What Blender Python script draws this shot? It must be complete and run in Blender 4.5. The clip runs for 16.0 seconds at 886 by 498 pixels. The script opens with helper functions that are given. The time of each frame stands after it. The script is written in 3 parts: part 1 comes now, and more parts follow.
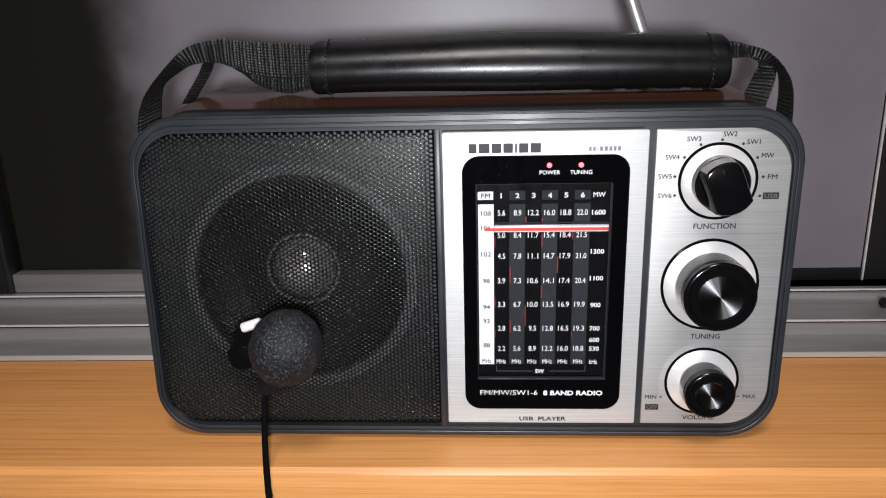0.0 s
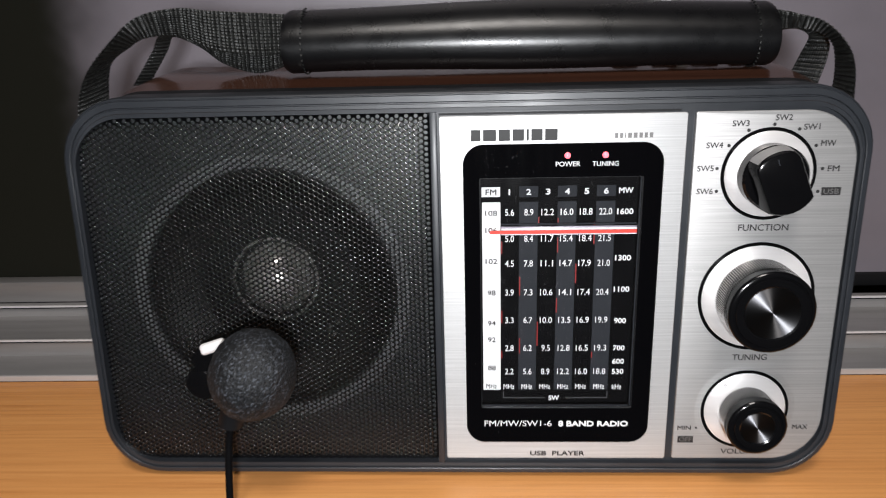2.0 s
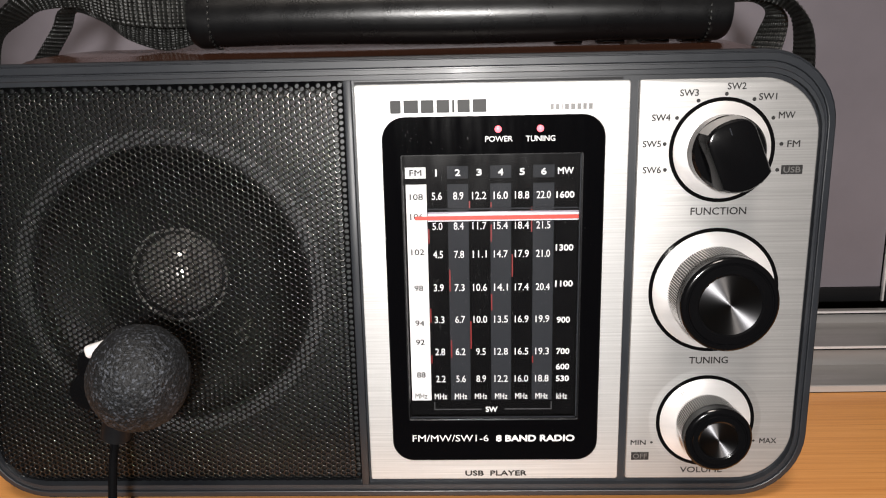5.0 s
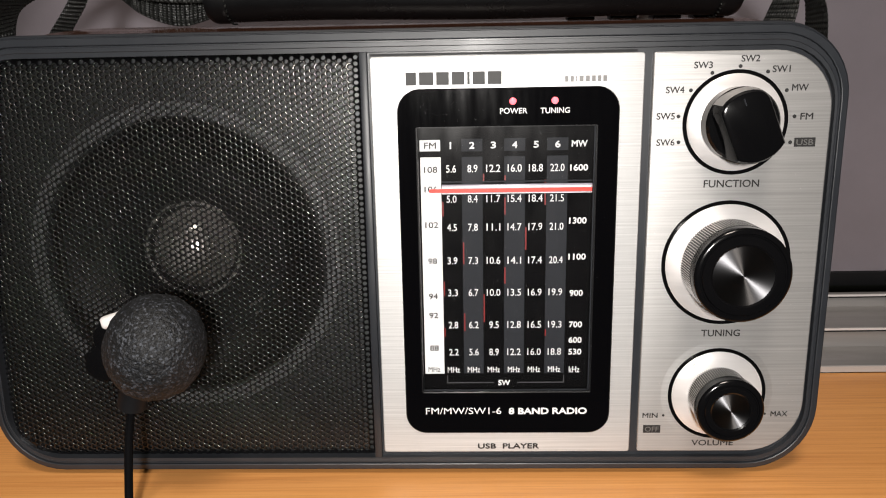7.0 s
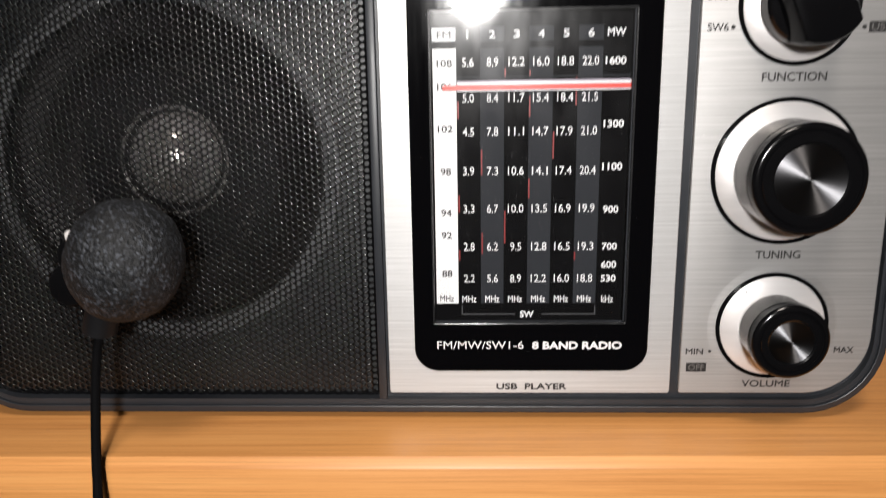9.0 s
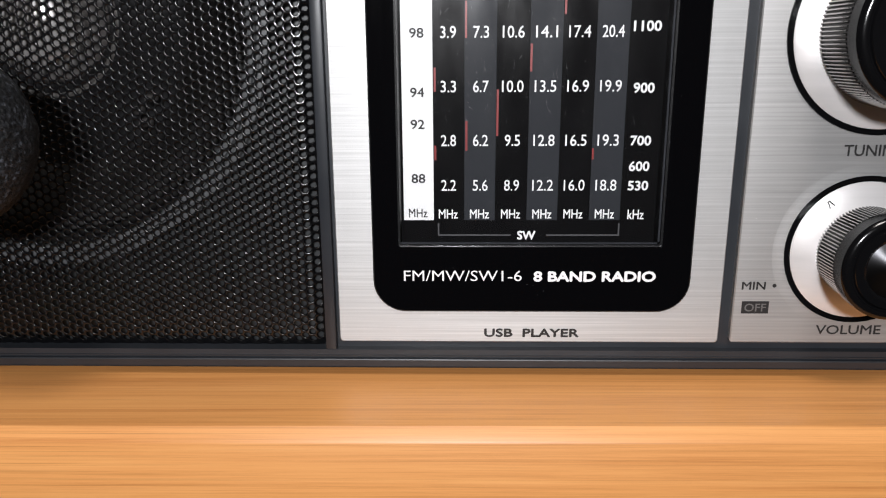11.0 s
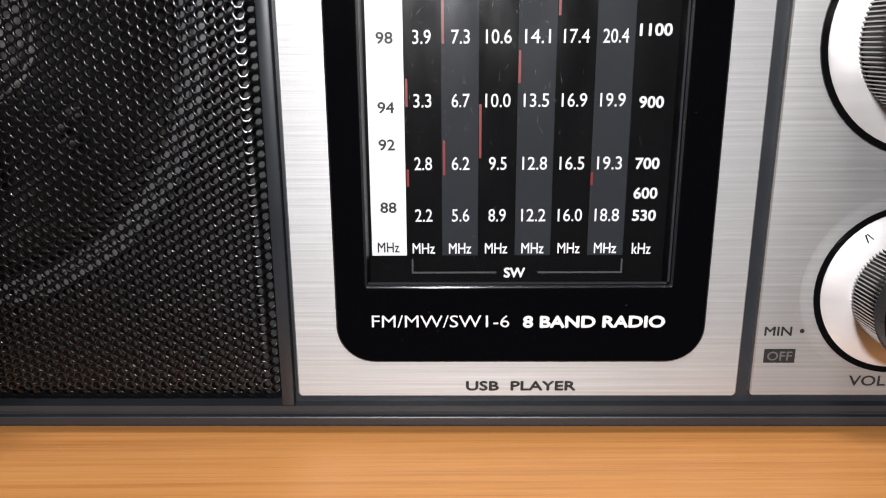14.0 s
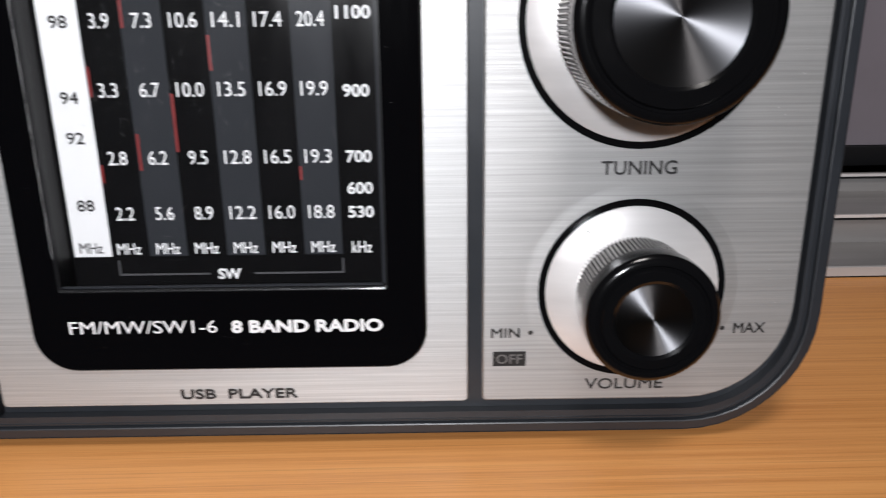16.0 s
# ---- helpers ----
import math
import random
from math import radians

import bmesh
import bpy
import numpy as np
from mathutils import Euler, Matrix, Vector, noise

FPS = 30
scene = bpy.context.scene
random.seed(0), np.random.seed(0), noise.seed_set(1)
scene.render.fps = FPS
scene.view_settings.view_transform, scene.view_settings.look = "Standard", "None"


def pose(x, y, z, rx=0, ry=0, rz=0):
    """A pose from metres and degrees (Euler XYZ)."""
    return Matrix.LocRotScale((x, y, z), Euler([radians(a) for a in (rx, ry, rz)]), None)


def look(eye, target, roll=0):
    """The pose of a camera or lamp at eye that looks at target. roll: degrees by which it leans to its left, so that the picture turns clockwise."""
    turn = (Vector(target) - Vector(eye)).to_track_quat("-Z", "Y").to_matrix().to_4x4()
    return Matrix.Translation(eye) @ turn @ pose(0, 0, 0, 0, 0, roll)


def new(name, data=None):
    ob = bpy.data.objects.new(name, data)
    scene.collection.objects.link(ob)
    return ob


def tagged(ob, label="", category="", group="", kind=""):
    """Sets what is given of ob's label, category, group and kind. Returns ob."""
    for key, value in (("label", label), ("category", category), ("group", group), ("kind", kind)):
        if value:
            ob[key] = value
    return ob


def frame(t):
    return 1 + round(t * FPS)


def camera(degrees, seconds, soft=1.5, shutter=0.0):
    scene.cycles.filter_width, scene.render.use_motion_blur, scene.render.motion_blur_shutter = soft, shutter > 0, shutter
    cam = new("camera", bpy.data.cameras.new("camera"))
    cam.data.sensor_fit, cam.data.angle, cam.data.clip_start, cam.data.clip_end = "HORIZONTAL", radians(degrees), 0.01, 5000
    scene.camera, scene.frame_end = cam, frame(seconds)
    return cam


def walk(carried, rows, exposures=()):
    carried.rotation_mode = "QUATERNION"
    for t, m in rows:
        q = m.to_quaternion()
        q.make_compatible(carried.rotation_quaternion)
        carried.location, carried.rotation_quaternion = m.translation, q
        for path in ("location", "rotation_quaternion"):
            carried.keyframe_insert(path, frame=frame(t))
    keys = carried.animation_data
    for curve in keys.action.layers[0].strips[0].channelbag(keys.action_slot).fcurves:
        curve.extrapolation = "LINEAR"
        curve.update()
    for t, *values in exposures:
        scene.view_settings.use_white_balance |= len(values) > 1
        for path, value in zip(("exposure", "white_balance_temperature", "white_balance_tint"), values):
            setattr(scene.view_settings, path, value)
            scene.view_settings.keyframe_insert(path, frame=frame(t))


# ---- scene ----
cam = camera(61.69, 16.0, soft=1.1, shutter=0.5)
PATH = [
    (0, (0.00713, -0.27932, 0.16760), (-0.02135, 0.19888, 0.02441), -1.42),
    (0.5, (0.00794, -0.27909, 0.16568), (-0.02290, 0.19891, 0.02227), -1.42),
    (1, (0.00644, -0.27735, 0.16521), (-0.02257, 0.20051, 0.02093), -1.27),
    (1.5, (0.00400, -0.26517, 0.16097), (-0.02159, 0.21295, 0.01691), -1.15),
    (2, (0.00273, -0.23465, 0.15682), (-0.02038, 0.24363, 0.01288), -1.42),
    (2.5, (0.00666, -0.21616, 0.15193), (-0.01268, 0.26132, 0.00480), -1.72),
    (3, (0.01474, -0.21656, 0.14730), (-0.00560, 0.26311, 0.00765), -2.04),
    (3.5, (0.02124, -0.21448, 0.14196), (0.00233, 0.26879, 0.01507), -2.15),
    (4, (0.02235, -0.21127, 0.13788), (0.00355, 0.27413, 0.01940), -1.57),
    (6.5, (0.01921, -0.21558, 0.12426), (0.00477, 0.27194, 0.01416), -1.08),
    (7, (0.01752, -0.21571, 0.12366), (0.00248, 0.27122, 0.01107), -1.04),
    (7.5, (0.01589, -0.21539, 0.12373), (0.00316, 0.27173, 0.01169), -0.94),
    (8, (0.01532, -0.21383, 0.12228), (0.00167, 0.27297, 0.00898), -0.86),
    (8.5, (0.01508, -0.20538, 0.11001), (0.00128, 0.28162, -0.00239), -0.68),
    (9, (0.01476, -0.19265, 0.09437), (-0.00592, 0.29350, -0.02065), -0.93),
    (9.5, (0.01034, -0.17930, 0.07041), (-0.00392, 0.30996, -0.03170), -0.52),
    (9.7, (0.01117, -0.17375, 0.06594), (-0.00133, 0.31544, -0.03670), -0.40),
    (11.8, (0.01720, -0.13427, 0.06566), (0.00361, 0.34521, -0.07546), -0.33),
    (12, (0.01653, -0.13372, 0.06688), (0.00597, 0.34686, -0.07071), -0.22),
    (12.5, (0.01561, -0.13166, 0.06961), (0.00720, 0.34853, -0.06946), -0.20),
    (13, (0.01483, -0.12979, 0.06788), (0.00655, 0.35140, -0.06771), -0.30),
    (13.5, (0.01704, -0.12487, 0.06770), (0.00921, 0.35648, -0.06736), -0.40),
    (14, (0.01848, -0.12031, 0.06742), (0.01211, 0.36195, -0.06442), -0.36),
    (14.5, (0.02027, -0.11680, 0.06855), (0.01504, 0.36585, -0.06191), -0.29),
    (15, (0.03023, -0.11447, 0.06800), (0.02797, 0.36808, -0.06288), -0.20),
    (15.5, (0.04776, -0.11390, 0.06967), (0.04895, 0.36536, -0.07284), -0.37),
    (16, (0.06378, -0.11137, 0.06818), (0.06725, 0.36677, -0.07802), -0.61),
]
walk(cam, [(t, look(eye, target, roll)) for t, eye, target, roll in PATH],
     exposures=[(0, 0.02, 6250, 9), (2, 0.06, 6330, 9), (3, 0.21, 6600, 10), (4, 0.25, 6700, 10), (6.5, 0.1, 6950, 10), (7.5, 0.06, 6950, 10), (8.5, 0.03, 6850, 10), (9, -0.08, 6750, 10), (9.5, -0.13, 6550, 10), (12, -0.14, 6350, 10),
                (14, -0.04, 6420, 11), (15, 0.0, 6350, 11), (15.5, 0.0, 6350, 11), (16, -0.18, 6250, 10)])

# the camera's own torch, held just behind the walk, and the dim room lamp
def lamp(name, kind, energy, size, color, m):
    d = bpy.data.lights.new(name, kind)
    d.energy, d.color = energy, color
    if kind == "AREA":
        d.shape, d.size = "DISK", size
    ob = new(name, d)
    ob.matrix_world = m
    return ob


lamp("torch_light", "AREA", 1.85, 0.036, (0.96, 0.955, 0.965), look((0.017, -0.38, 0.154), (0.0, 0.0, 0.08)))
lamp("ceiling_light", "AREA", 13.0, 0.45, (1.0, 0.925, 0.86), look((0.0, -0.85, 1.5), (0.0, 0.0, 0.0)))

world = bpy.data.worlds.new("room_air")
world.use_nodes = True
world.node_tree.nodes["Background"].inputs[0].default_value = (0.9, 0.85, 0.9, 1)
world.node_tree.nodes["Background"].inputs[1].default_value = 0.02
scene.world = world


# ---- materials ----
class Mat:
    """A small builder of node materials."""

    def __init__(self, name, color=(0.5, 0.5, 0.5), rough=0.5, metal=0.0, **more):
        self.m = bpy.data.materials.new(name)
        self.m.use_nodes = True
        self.t = self.m.node_tree
        self.b = self.t.nodes["Principled BSDF"]
        self.set("Base Color", (*color, 1))
        self.set("Roughness", rough)
        self.set("Metallic", metal)
        for k, v in more.items():
            self.set(k.replace("_", " "), v)

    def set(self, k, v):
        self.b.inputs[k].default_value = v

    def node(self, kind, **props):
        n = self.t.nodes.new(kind)
        for k, v in props.items():
            if k in n.inputs:
                n.inputs[k].default_value = v
        return n

    def link(self, a, b):
        self.t.links.new(a, b)

    def coords(self, scale=(1, 1, 1), rot=(0, 0, 0)):
        c = self.node("ShaderNodeTexCoord")
        p = self.node("ShaderNodeMapping")
        p.inputs["Scale"].default_value = scale
        p.inputs["Rotation"].default_value = rot
        self.link(c.outputs["Object"], p.inputs["Vector"])
        return p.outputs["Vector"]

    def noise(self, scale, size=(1, 1, 1), detail=4.0, rough=0.6, rot=(0, 0, 0)):
        n = self.node("ShaderNodeTexNoise", Scale=scale, Detail=detail, Roughness=rough)
        self.link(self.coords(size, rot), n.inputs["Vector"])
        return n.outputs["Fac"]

    def ramp(self, fac, stops):
        r = self.node("ShaderNodeValToRGB")
        e = r.color_ramp.elements
        while len(e) < len(stops):
            e.new(0.5)
        for i, (p, c) in enumerate(stops):
            e[i].position = p
            e[i].color = (*c, 1) if len(c) == 3 else c
        self.link(fac, r.inputs["Fac"])
        return r.outputs["Color"]

    def color(self, out):
        self.link(out, self.b.inputs["Base Color"])
        return self

    def mix(self, a, b, fac, mode="MIX"):
        n = self.t.nodes.new("ShaderNodeMix")
        n.data_type, n.blend_type = "RGBA", mode
        for sock, v in ((n.inputs[0], fac), (n.inputs[6], a), (n.inputs[7], b)):
            if hasattr(v, "links"):
                self.link(v, sock)
            else:
                sock.default_value = v
        return n.outputs[2]

    def range(self, fac, lo, hi, a=0.0, b=1.0):
        n = self.node("ShaderNodeMapRange")
        for i, v in enumerate((a, b, lo, hi)):
            n.inputs[i + 1].default_value = v
        self.link(fac, n.inputs[0])
        return n.outputs[0]

    def rough(self, fac, lo, hi):
        self.link(self.range(fac, lo, hi, 0.25, 0.75), self.b.inputs["Roughness"])
        return self

    def bump(self, fac, strength=0.3, dist=0.0002):
        n = self.node("ShaderNodeBump", Strength=strength, Distance=dist)
        self.link(fac, n.inputs["Height"])
        old = self.b.inputs["Normal"].links
        if old:
            self.link(old[0].from_socket, n.inputs["Normal"])
        self.link(n.outputs["Normal"], self.b.inputs["Normal"])
        return self


def grained_plastic(name, color, rough=0.42):
    k = Mat(name, color, rough)
    n = k.noise(1500, detail=3)
    k.bump(n, 0.12, 0.0001)
    big = k.noise(35, detail=5)
    k.rough(big, rough - 0.07, rough + 0.1)
    c2 = tuple(v * 1.25 for v in color)
    return k.color(k.ramp(big, [(0.35, color), (0.7, c2)])).m


def brushed_metal(name, tone, rough, tint):
    def shade(v):
        return tuple(v * tone * c for c in tint)

    k = Mat(name, (0.5, 0.5, 0.5), rough, 0.72)
    lines = k.noise(60, (0.25, 8, 30), 6, 0.7)
    fine = k.noise(160, (0.12, 6, 30), 4, 0.7)
    big = k.noise(25, detail=3)
    k.color(k.mix(k.ramp(lines, [(0.25, shade(0.3)), (0.75, shade(0.72))]),
                  k.ramp(big, [(0.3, shade(0.48)), (0.7, shade(0.56))]), 0.4))
    k.rough(fine, rough - 0.07, rough + 0.07)
    k.bump(fine, 0.35, 0.00007)
    k.set("Anisotropic", 0.45)
    k.link(k.node("ShaderNodeCombineXYZ", Z=1.0).outputs[0], k.b.inputs["Tangent"])
    return k.m


def satin_alu(name="satin_aluminium", tone=0.5, rough=0.38, metal=0.6):
    k = Mat(name, (tone, tone * 0.97, tone * 0.96), rough, metal)
    n = k.noise(20, (0.3, 6, 6), 5)
    k.color(k.ramp(n, [(0.3, (tone * 0.85, tone * 0.82, tone * 0.81)), (0.7, (tone * 1.1, tone * 1.06, tone * 1.05))]))
    k.rough(k.noise(90, (0.2, 4, 4), 4), rough - 0.06, rough + 0.1)
    return k.m


def desk_wood():
    k = Mat("desk_wood", (0.6, 0.3, 0.1), 0.38)
    warp = k.noise(9, (0.35, 3, 3), 4)
    grain = k.noise(42, (0.16, 11, 11), 9, 0.8)
    pores = k.noise(130, (0.05, 12, 12), 6, 0.8)
    c1 = k.ramp(grain, [(0.34, (0.44, 0.15, 0.036)), (0.5, (0.7, 0.3, 0.09)), (0.64, (0.8, 0.38, 0.125))])
    c2 = k.ramp(warp, [(0.3, (0.52, 0.22, 0.06)), (0.7, (0.74, 0.36, 0.12))])
    c = k.mix(c1, c2, 0.4)
    k.color(k.mix(c, (0.2, 0.068, 0.016, 1), k.range(pores, 0.0, 0.62, 0.53, 0.74)))
    k.rough(grain, 0.34, 0.48)
    k.bump(pores, 0.14, 0.00008)
    return k.m


def brown_vinyl():
    k = Mat("brown_vinyl", (0.09, 0.03, 0.014), 0.16)
    g = k.noise(30, (0.2, 5, 5), 6, 0.7)
    k.color(k.ramp(g, [(0.3, (0.035, 0.014, 0.009)), (0.7, (0.085, 0.036, 0.022))]))
    k.rough(k.noise(60, detail=4), 0.1, 0.24)
    return k.m


def leather():
    k = Mat("black_leather", (0.004, 0.004, 0.0045), 0.3, Specular_IOR_Level=0.42)
    v = k.node("ShaderNodeTexVoronoi", Scale=1600.0)
    k.link(k.coords(), v.inputs["Vector"])
    k.bump(v.outputs["Distance"], 0.1, 0.00012)
    k.bump(k.noise(40, (0.5, 1, 1), 3), 0.12, 0.0012)
    k.rough(k.noise(120, detail=5), 0.24, 0.34)
    return k.m


def webbing():
    k = Mat("black_webbing", (0.02, 0.021, 0.02), 0.42)
    k.color(k.ramp(k.noise(700, detail=3), [(0.35, (0.002, 0.002, 0.002)), (0.7, (0.014, 0.015, 0.0135))]))
    k.bump(k.noise(2500, (1, 0.3, 1), 3), 0.4, 0.0002)
    return k.m


def foam():
    k = Mat("black_foam", (0.02, 0.021, 0.024), 0.6)
    v = k.node("ShaderNodeTexVoronoi", Scale=1700.0)
    k.link(k.coords(), v.inputs["Vector"])
    sep = k.node("ShaderNodeSeparateColor")
    k.link(v.outputs["Color"], sep.inputs[0])
    # The brightest random cells paint the glints of the fibres.
    k.color(k.ramp(sep.outputs[0], [(0.55, (0.0035, 0.004, 0.005)), (0.8, (0.017, 0.019, 0.0235)), (0.97, (0.065, 0.071, 0.085))]))
    k.bump(sep.outputs[1], 0.8, 0.0004)
    k.bump(k.noise(900, detail=3), 0.7, 0.0012)
    return k.m


def grille_paint():
    k = Mat("grille_black", (0.0025, 0.0025, 0.003), 0.22, Specular_IOR_Level=0.65)
    k.rough(k.noise(300, detail=3), 0.19, 0.25)
    return k.m


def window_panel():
    """Frosted pane; the soft darkening towards the left is painted into its colour."""
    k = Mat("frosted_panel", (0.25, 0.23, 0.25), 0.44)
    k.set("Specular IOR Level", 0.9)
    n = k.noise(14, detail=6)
    pane_grey = k.ramp(n, [(0.3, (0.145, 0.13, 0.15)), (0.7, (0.19, 0.17, 0.195))])
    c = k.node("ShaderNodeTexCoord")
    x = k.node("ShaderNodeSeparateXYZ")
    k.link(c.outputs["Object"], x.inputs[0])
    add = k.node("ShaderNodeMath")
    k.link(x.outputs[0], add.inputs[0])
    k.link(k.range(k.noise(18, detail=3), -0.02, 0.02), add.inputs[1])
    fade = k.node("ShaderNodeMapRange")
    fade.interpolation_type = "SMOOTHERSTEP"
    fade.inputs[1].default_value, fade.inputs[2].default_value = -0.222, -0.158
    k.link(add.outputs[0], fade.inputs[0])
    k.color(k.mix((0.013, 0.013, 0.010, 1), pane_grey, fade.outputs[0]))
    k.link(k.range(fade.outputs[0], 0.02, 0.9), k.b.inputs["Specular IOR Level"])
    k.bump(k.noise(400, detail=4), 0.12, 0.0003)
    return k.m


def clear_pane():
    """Clear acrylic, hazed by fine wear."""
    m = bpy.data.materials.new("clear_acrylic")
    m.use_nodes = True
    t = m.node_tree
    t.nodes.remove(t.nodes["Principled BSDF"])
    out = t.nodes["Material Output"]
    tr, gl, haze, mx, worn = (t.nodes.new("ShaderNode" + s) for s in ("BsdfTransparent", "BsdfGlossy", "BsdfGlossy", "MixShader", "MixShader"))
    fr = t.nodes.new("ShaderNodeFresnel")
    fr.inputs["IOR"].default_value = 1.5
    gl.inputs["Roughness"].default_value = 0.05
    haze.inputs["Roughness"].default_value = 0.22
    co, ma, no, ra = (t.nodes.new("ShaderNode" + s) for s in ("TexCoord", "Mapping", "TexNoise", "MapRange"))
    ma.inputs["Scale"].default_value = (1, 1, 0.4)
    ma.inputs["Rotation"].default_value = (0, 0.5, 0)
    no.inputs["Scale"].default_value = 160
    no.inputs["Detail"].default_value = 6
    for i, v in enumerate((0.35, 0.75, 0.05, 0.33)):
        ra.inputs[i + 1].default_value = v
    t.links.new(co.outputs["Object"], ma.inputs["Vector"])
    t.links.new(ma.outputs["Vector"], no.inputs["Vector"])
    t.links.new(no.outputs["Fac"], ra.inputs[0])
    t.links.new(ra.outputs[0], worn.inputs[0])
    t.links.new(gl.outputs[0], worn.inputs[1])
    t.links.new(haze.outputs[0], worn.inputs[2])
    t.links.new(fr.outputs[0], mx.inputs[0])
    t.links.new(tr.outputs[0], mx.inputs[1])
    t.links.new(worn.outputs[0], mx.inputs[2])
    t.links.new(mx.outputs[0], out.inputs["Surface"])
    return m


def spun_disc():
    k = Mat("spun_black_metal", (0.2, 0.2, 0.21), 0.47, 1.0)
    k.set("Anisotropic", 1.0)
    tan = k.node("ShaderNodeTangent")
    tan.direction_type, tan.axis = "RADIAL", "Y"
    k.link(tan.outputs[0], k.b.inputs["Tangent"])
    k.set("Anisotropic Rotation", 0.25)
    return k.m


M_FRAME = grained_plastic("grey_frame_plastic", (0.02, 0.0225, 0.027), 0.38)
M_DARK = grained_plastic("dark_plastic", (0.012, 0.012, 0.014), 0.35)
M_BAFFLE = grained_plastic("baffle_plastic", (0.023, 0.025, 0.027), 0.4)
M_CONE = grained_plastic("speaker_paper", (0.006, 0.0055, 0.0055), 0.6)
M_CAP = Mat("dust_cap", (0.56, 0.535, 0.525), 0.15, 0.65)
M_CAP.rough(M_CAP.noise(200, detail=4), 0.15, 0.26)
M_CAP.bump(M_CAP.noise(260, detail=3), 0.2, 0.0003)
M_CAP = M_CAP.m
M_ALU = brushed_metal("brushed_aluminium", 1.08, 0.52, (1.0, 0.995, 0.99))
# Same metal again, its colour darkened where the torch reflects less.
M_ALU_SHADED = brushed_metal("brushed_aluminium_shaded", 0.86, 0.56, (1.0, 0.985, 0.975))
M_RING = satin_alu("polished_ring", 0.8, 0.36, 0.3)
M_SASH = satin_alu("sash_aluminium", 0.4, 0.36, 0.65)
M_EDGE = satin_alu("rail_edge", 0.85, 0.3, 0.4)
M_WOOD = desk_wood()
M_VINYL = brown_vinyl()
M_LEATHER = leather()
M_WEB = webbing()
M_FOAM = foam()
M_GRILLE = grille_paint()
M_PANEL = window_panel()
M_PANE = clear_pane()
M_GLOSS = Mat("black_gloss", (0.002, 0.002, 0.0025), 0.12, Specular_IOR_Level=0.35)
M_GLOSS.rough(M_GLOSS.noise(160, (2, 1, 0.3), 5), 0.04, 0.1)
M_GLOSS = M_GLOSS.m
M_KNOB = Mat("knob_black", (0.0035, 0.0035, 0.004), 0.14, Specular_IOR_Level=0.45)
M_KNOB.rough(M_KNOB.noise(80, detail=5), 0.1, 0.2)
M_KNOB = M_KNOB.m
M_KNURL = Mat("knurled_metal", (0.55, 0.545, 0.54), 0.16, 1.0).m
M_GROOVE_SHADE = Mat("knurl_groove_shade", (0.012, 0.012, 0.012), 0.3, 0.3).m
M_SPUN = spun_disc()
M_NIGHT = Mat("night_glass", (0.02, 0.022, 0.018), 0.3).m
M_BLACK = Mat("black_rubber", (0.006, 0.006, 0.007), 0.55, Specular_IOR_Level=0.3).m
M_DIAL = Mat("dial_black", (0.0025, 0.0025, 0.003), 0.8, Specular_IOR_Level=0.06).m
M_STRIP = Mat("dial_grey", (0.02, 0.022, 0.027), 0.7, Specular_IOR_Level=0.2).m
M_WHITE = Mat("print_white", (0.85, 0.85, 0.86), 0.5).m
M_INK = Mat("print_black", (0.02, 0.019, 0.019), 0.5, Specular_IOR_Level=0.4).m
M_RED = Mat("pointer_red", (0.8, 0.06, 0.04), 0.4).m
M_MARK = Mat("mark_red", (0.22, 0.01, 0.009), 0.45).m
M_WALL = grained_plastic("room_wall", (0.07, 0.065, 0.06), 0.8)
_led = Mat("led_red", (0.8, 0.1, 0.1), 0.2)
_led.set("Emission Color", (1, 0.14, 0.19, 1))
_led.set("Emission Strength", 2.4)
M_LED = _led.m


# ---- mesh helpers; lengths in millimetres ----
MM = 0.001


def part(name, mesh, material, parent=None, label="", at=None):
    if isinstance(mesh, bmesh.types.BMesh):
        bm, mesh = mesh, bpy.data.meshes.new(name)
        bmesh.ops.recalc_face_normals(bm, faces=bm.faces)
        bm.to_mesh(mesh)
        bm.free()
    mesh.set_sharp_from_angle(angle=radians(32))
    if material and not mesh.materials:
        mesh.materials.append(material)
    ob = new(name, mesh)
    ob.parent = parent
    if at is not None:
        ob.matrix_basis = at
    return tagged(ob, label)


def thing(name, label, category, at=None, group="", kind=""):
    ob = new(name)
    ob.empty_display_size = 0.02
    if at is not None:
        ob.matrix_basis = at
    return tagged(ob, label, category, group, kind)


def rrect(x0, x1, z0, z1, r, n=10):
    pts = []
    for cx, cz, a in ((x1 - r, z1 - r, 0), (x0 + r, z1 - r, 90), (x0 + r, z0 + r, 180), (x1 - r, z0 + r, 270)):
        for i in range(n + 1):
            w = radians(a + 90 * i / n)
            pts.append((cx + r * math.cos(w), cz + r * math.sin(w)))
    return pts


def circle(cx, cz, r, n=64):
    return [(cx + r * math.cos(2 * math.pi * i / n), cz + r * math.sin(2 * math.pi * i / n)) for i in range(n)]


def loft(loops, first=True, last=True, closed=False, smooth=False):
    """Joins loops of (points, y) in turn; points as (x, z)."""
    bm = bmesh.new()
    rows = [[bm.verts.new((x * MM, y * MM, z * MM)) for x, z in pts] for pts, y in loops]
    pairs = list(zip(rows, rows[1:])) + ([(rows[-1], rows[0])] if closed else [])
    n = len(rows[0])
    for a, b in pairs:
        for i in range(n):
            f = bm.faces.new((a[i], a[(i + 1) % n], b[(i + 1) % n], b[i]))
            f.smooth = smooth
    if not closed:
        if first:
            bm.faces.new(rows[0])
        if last:
            bm.faces.new(rows[-1])
    return bm


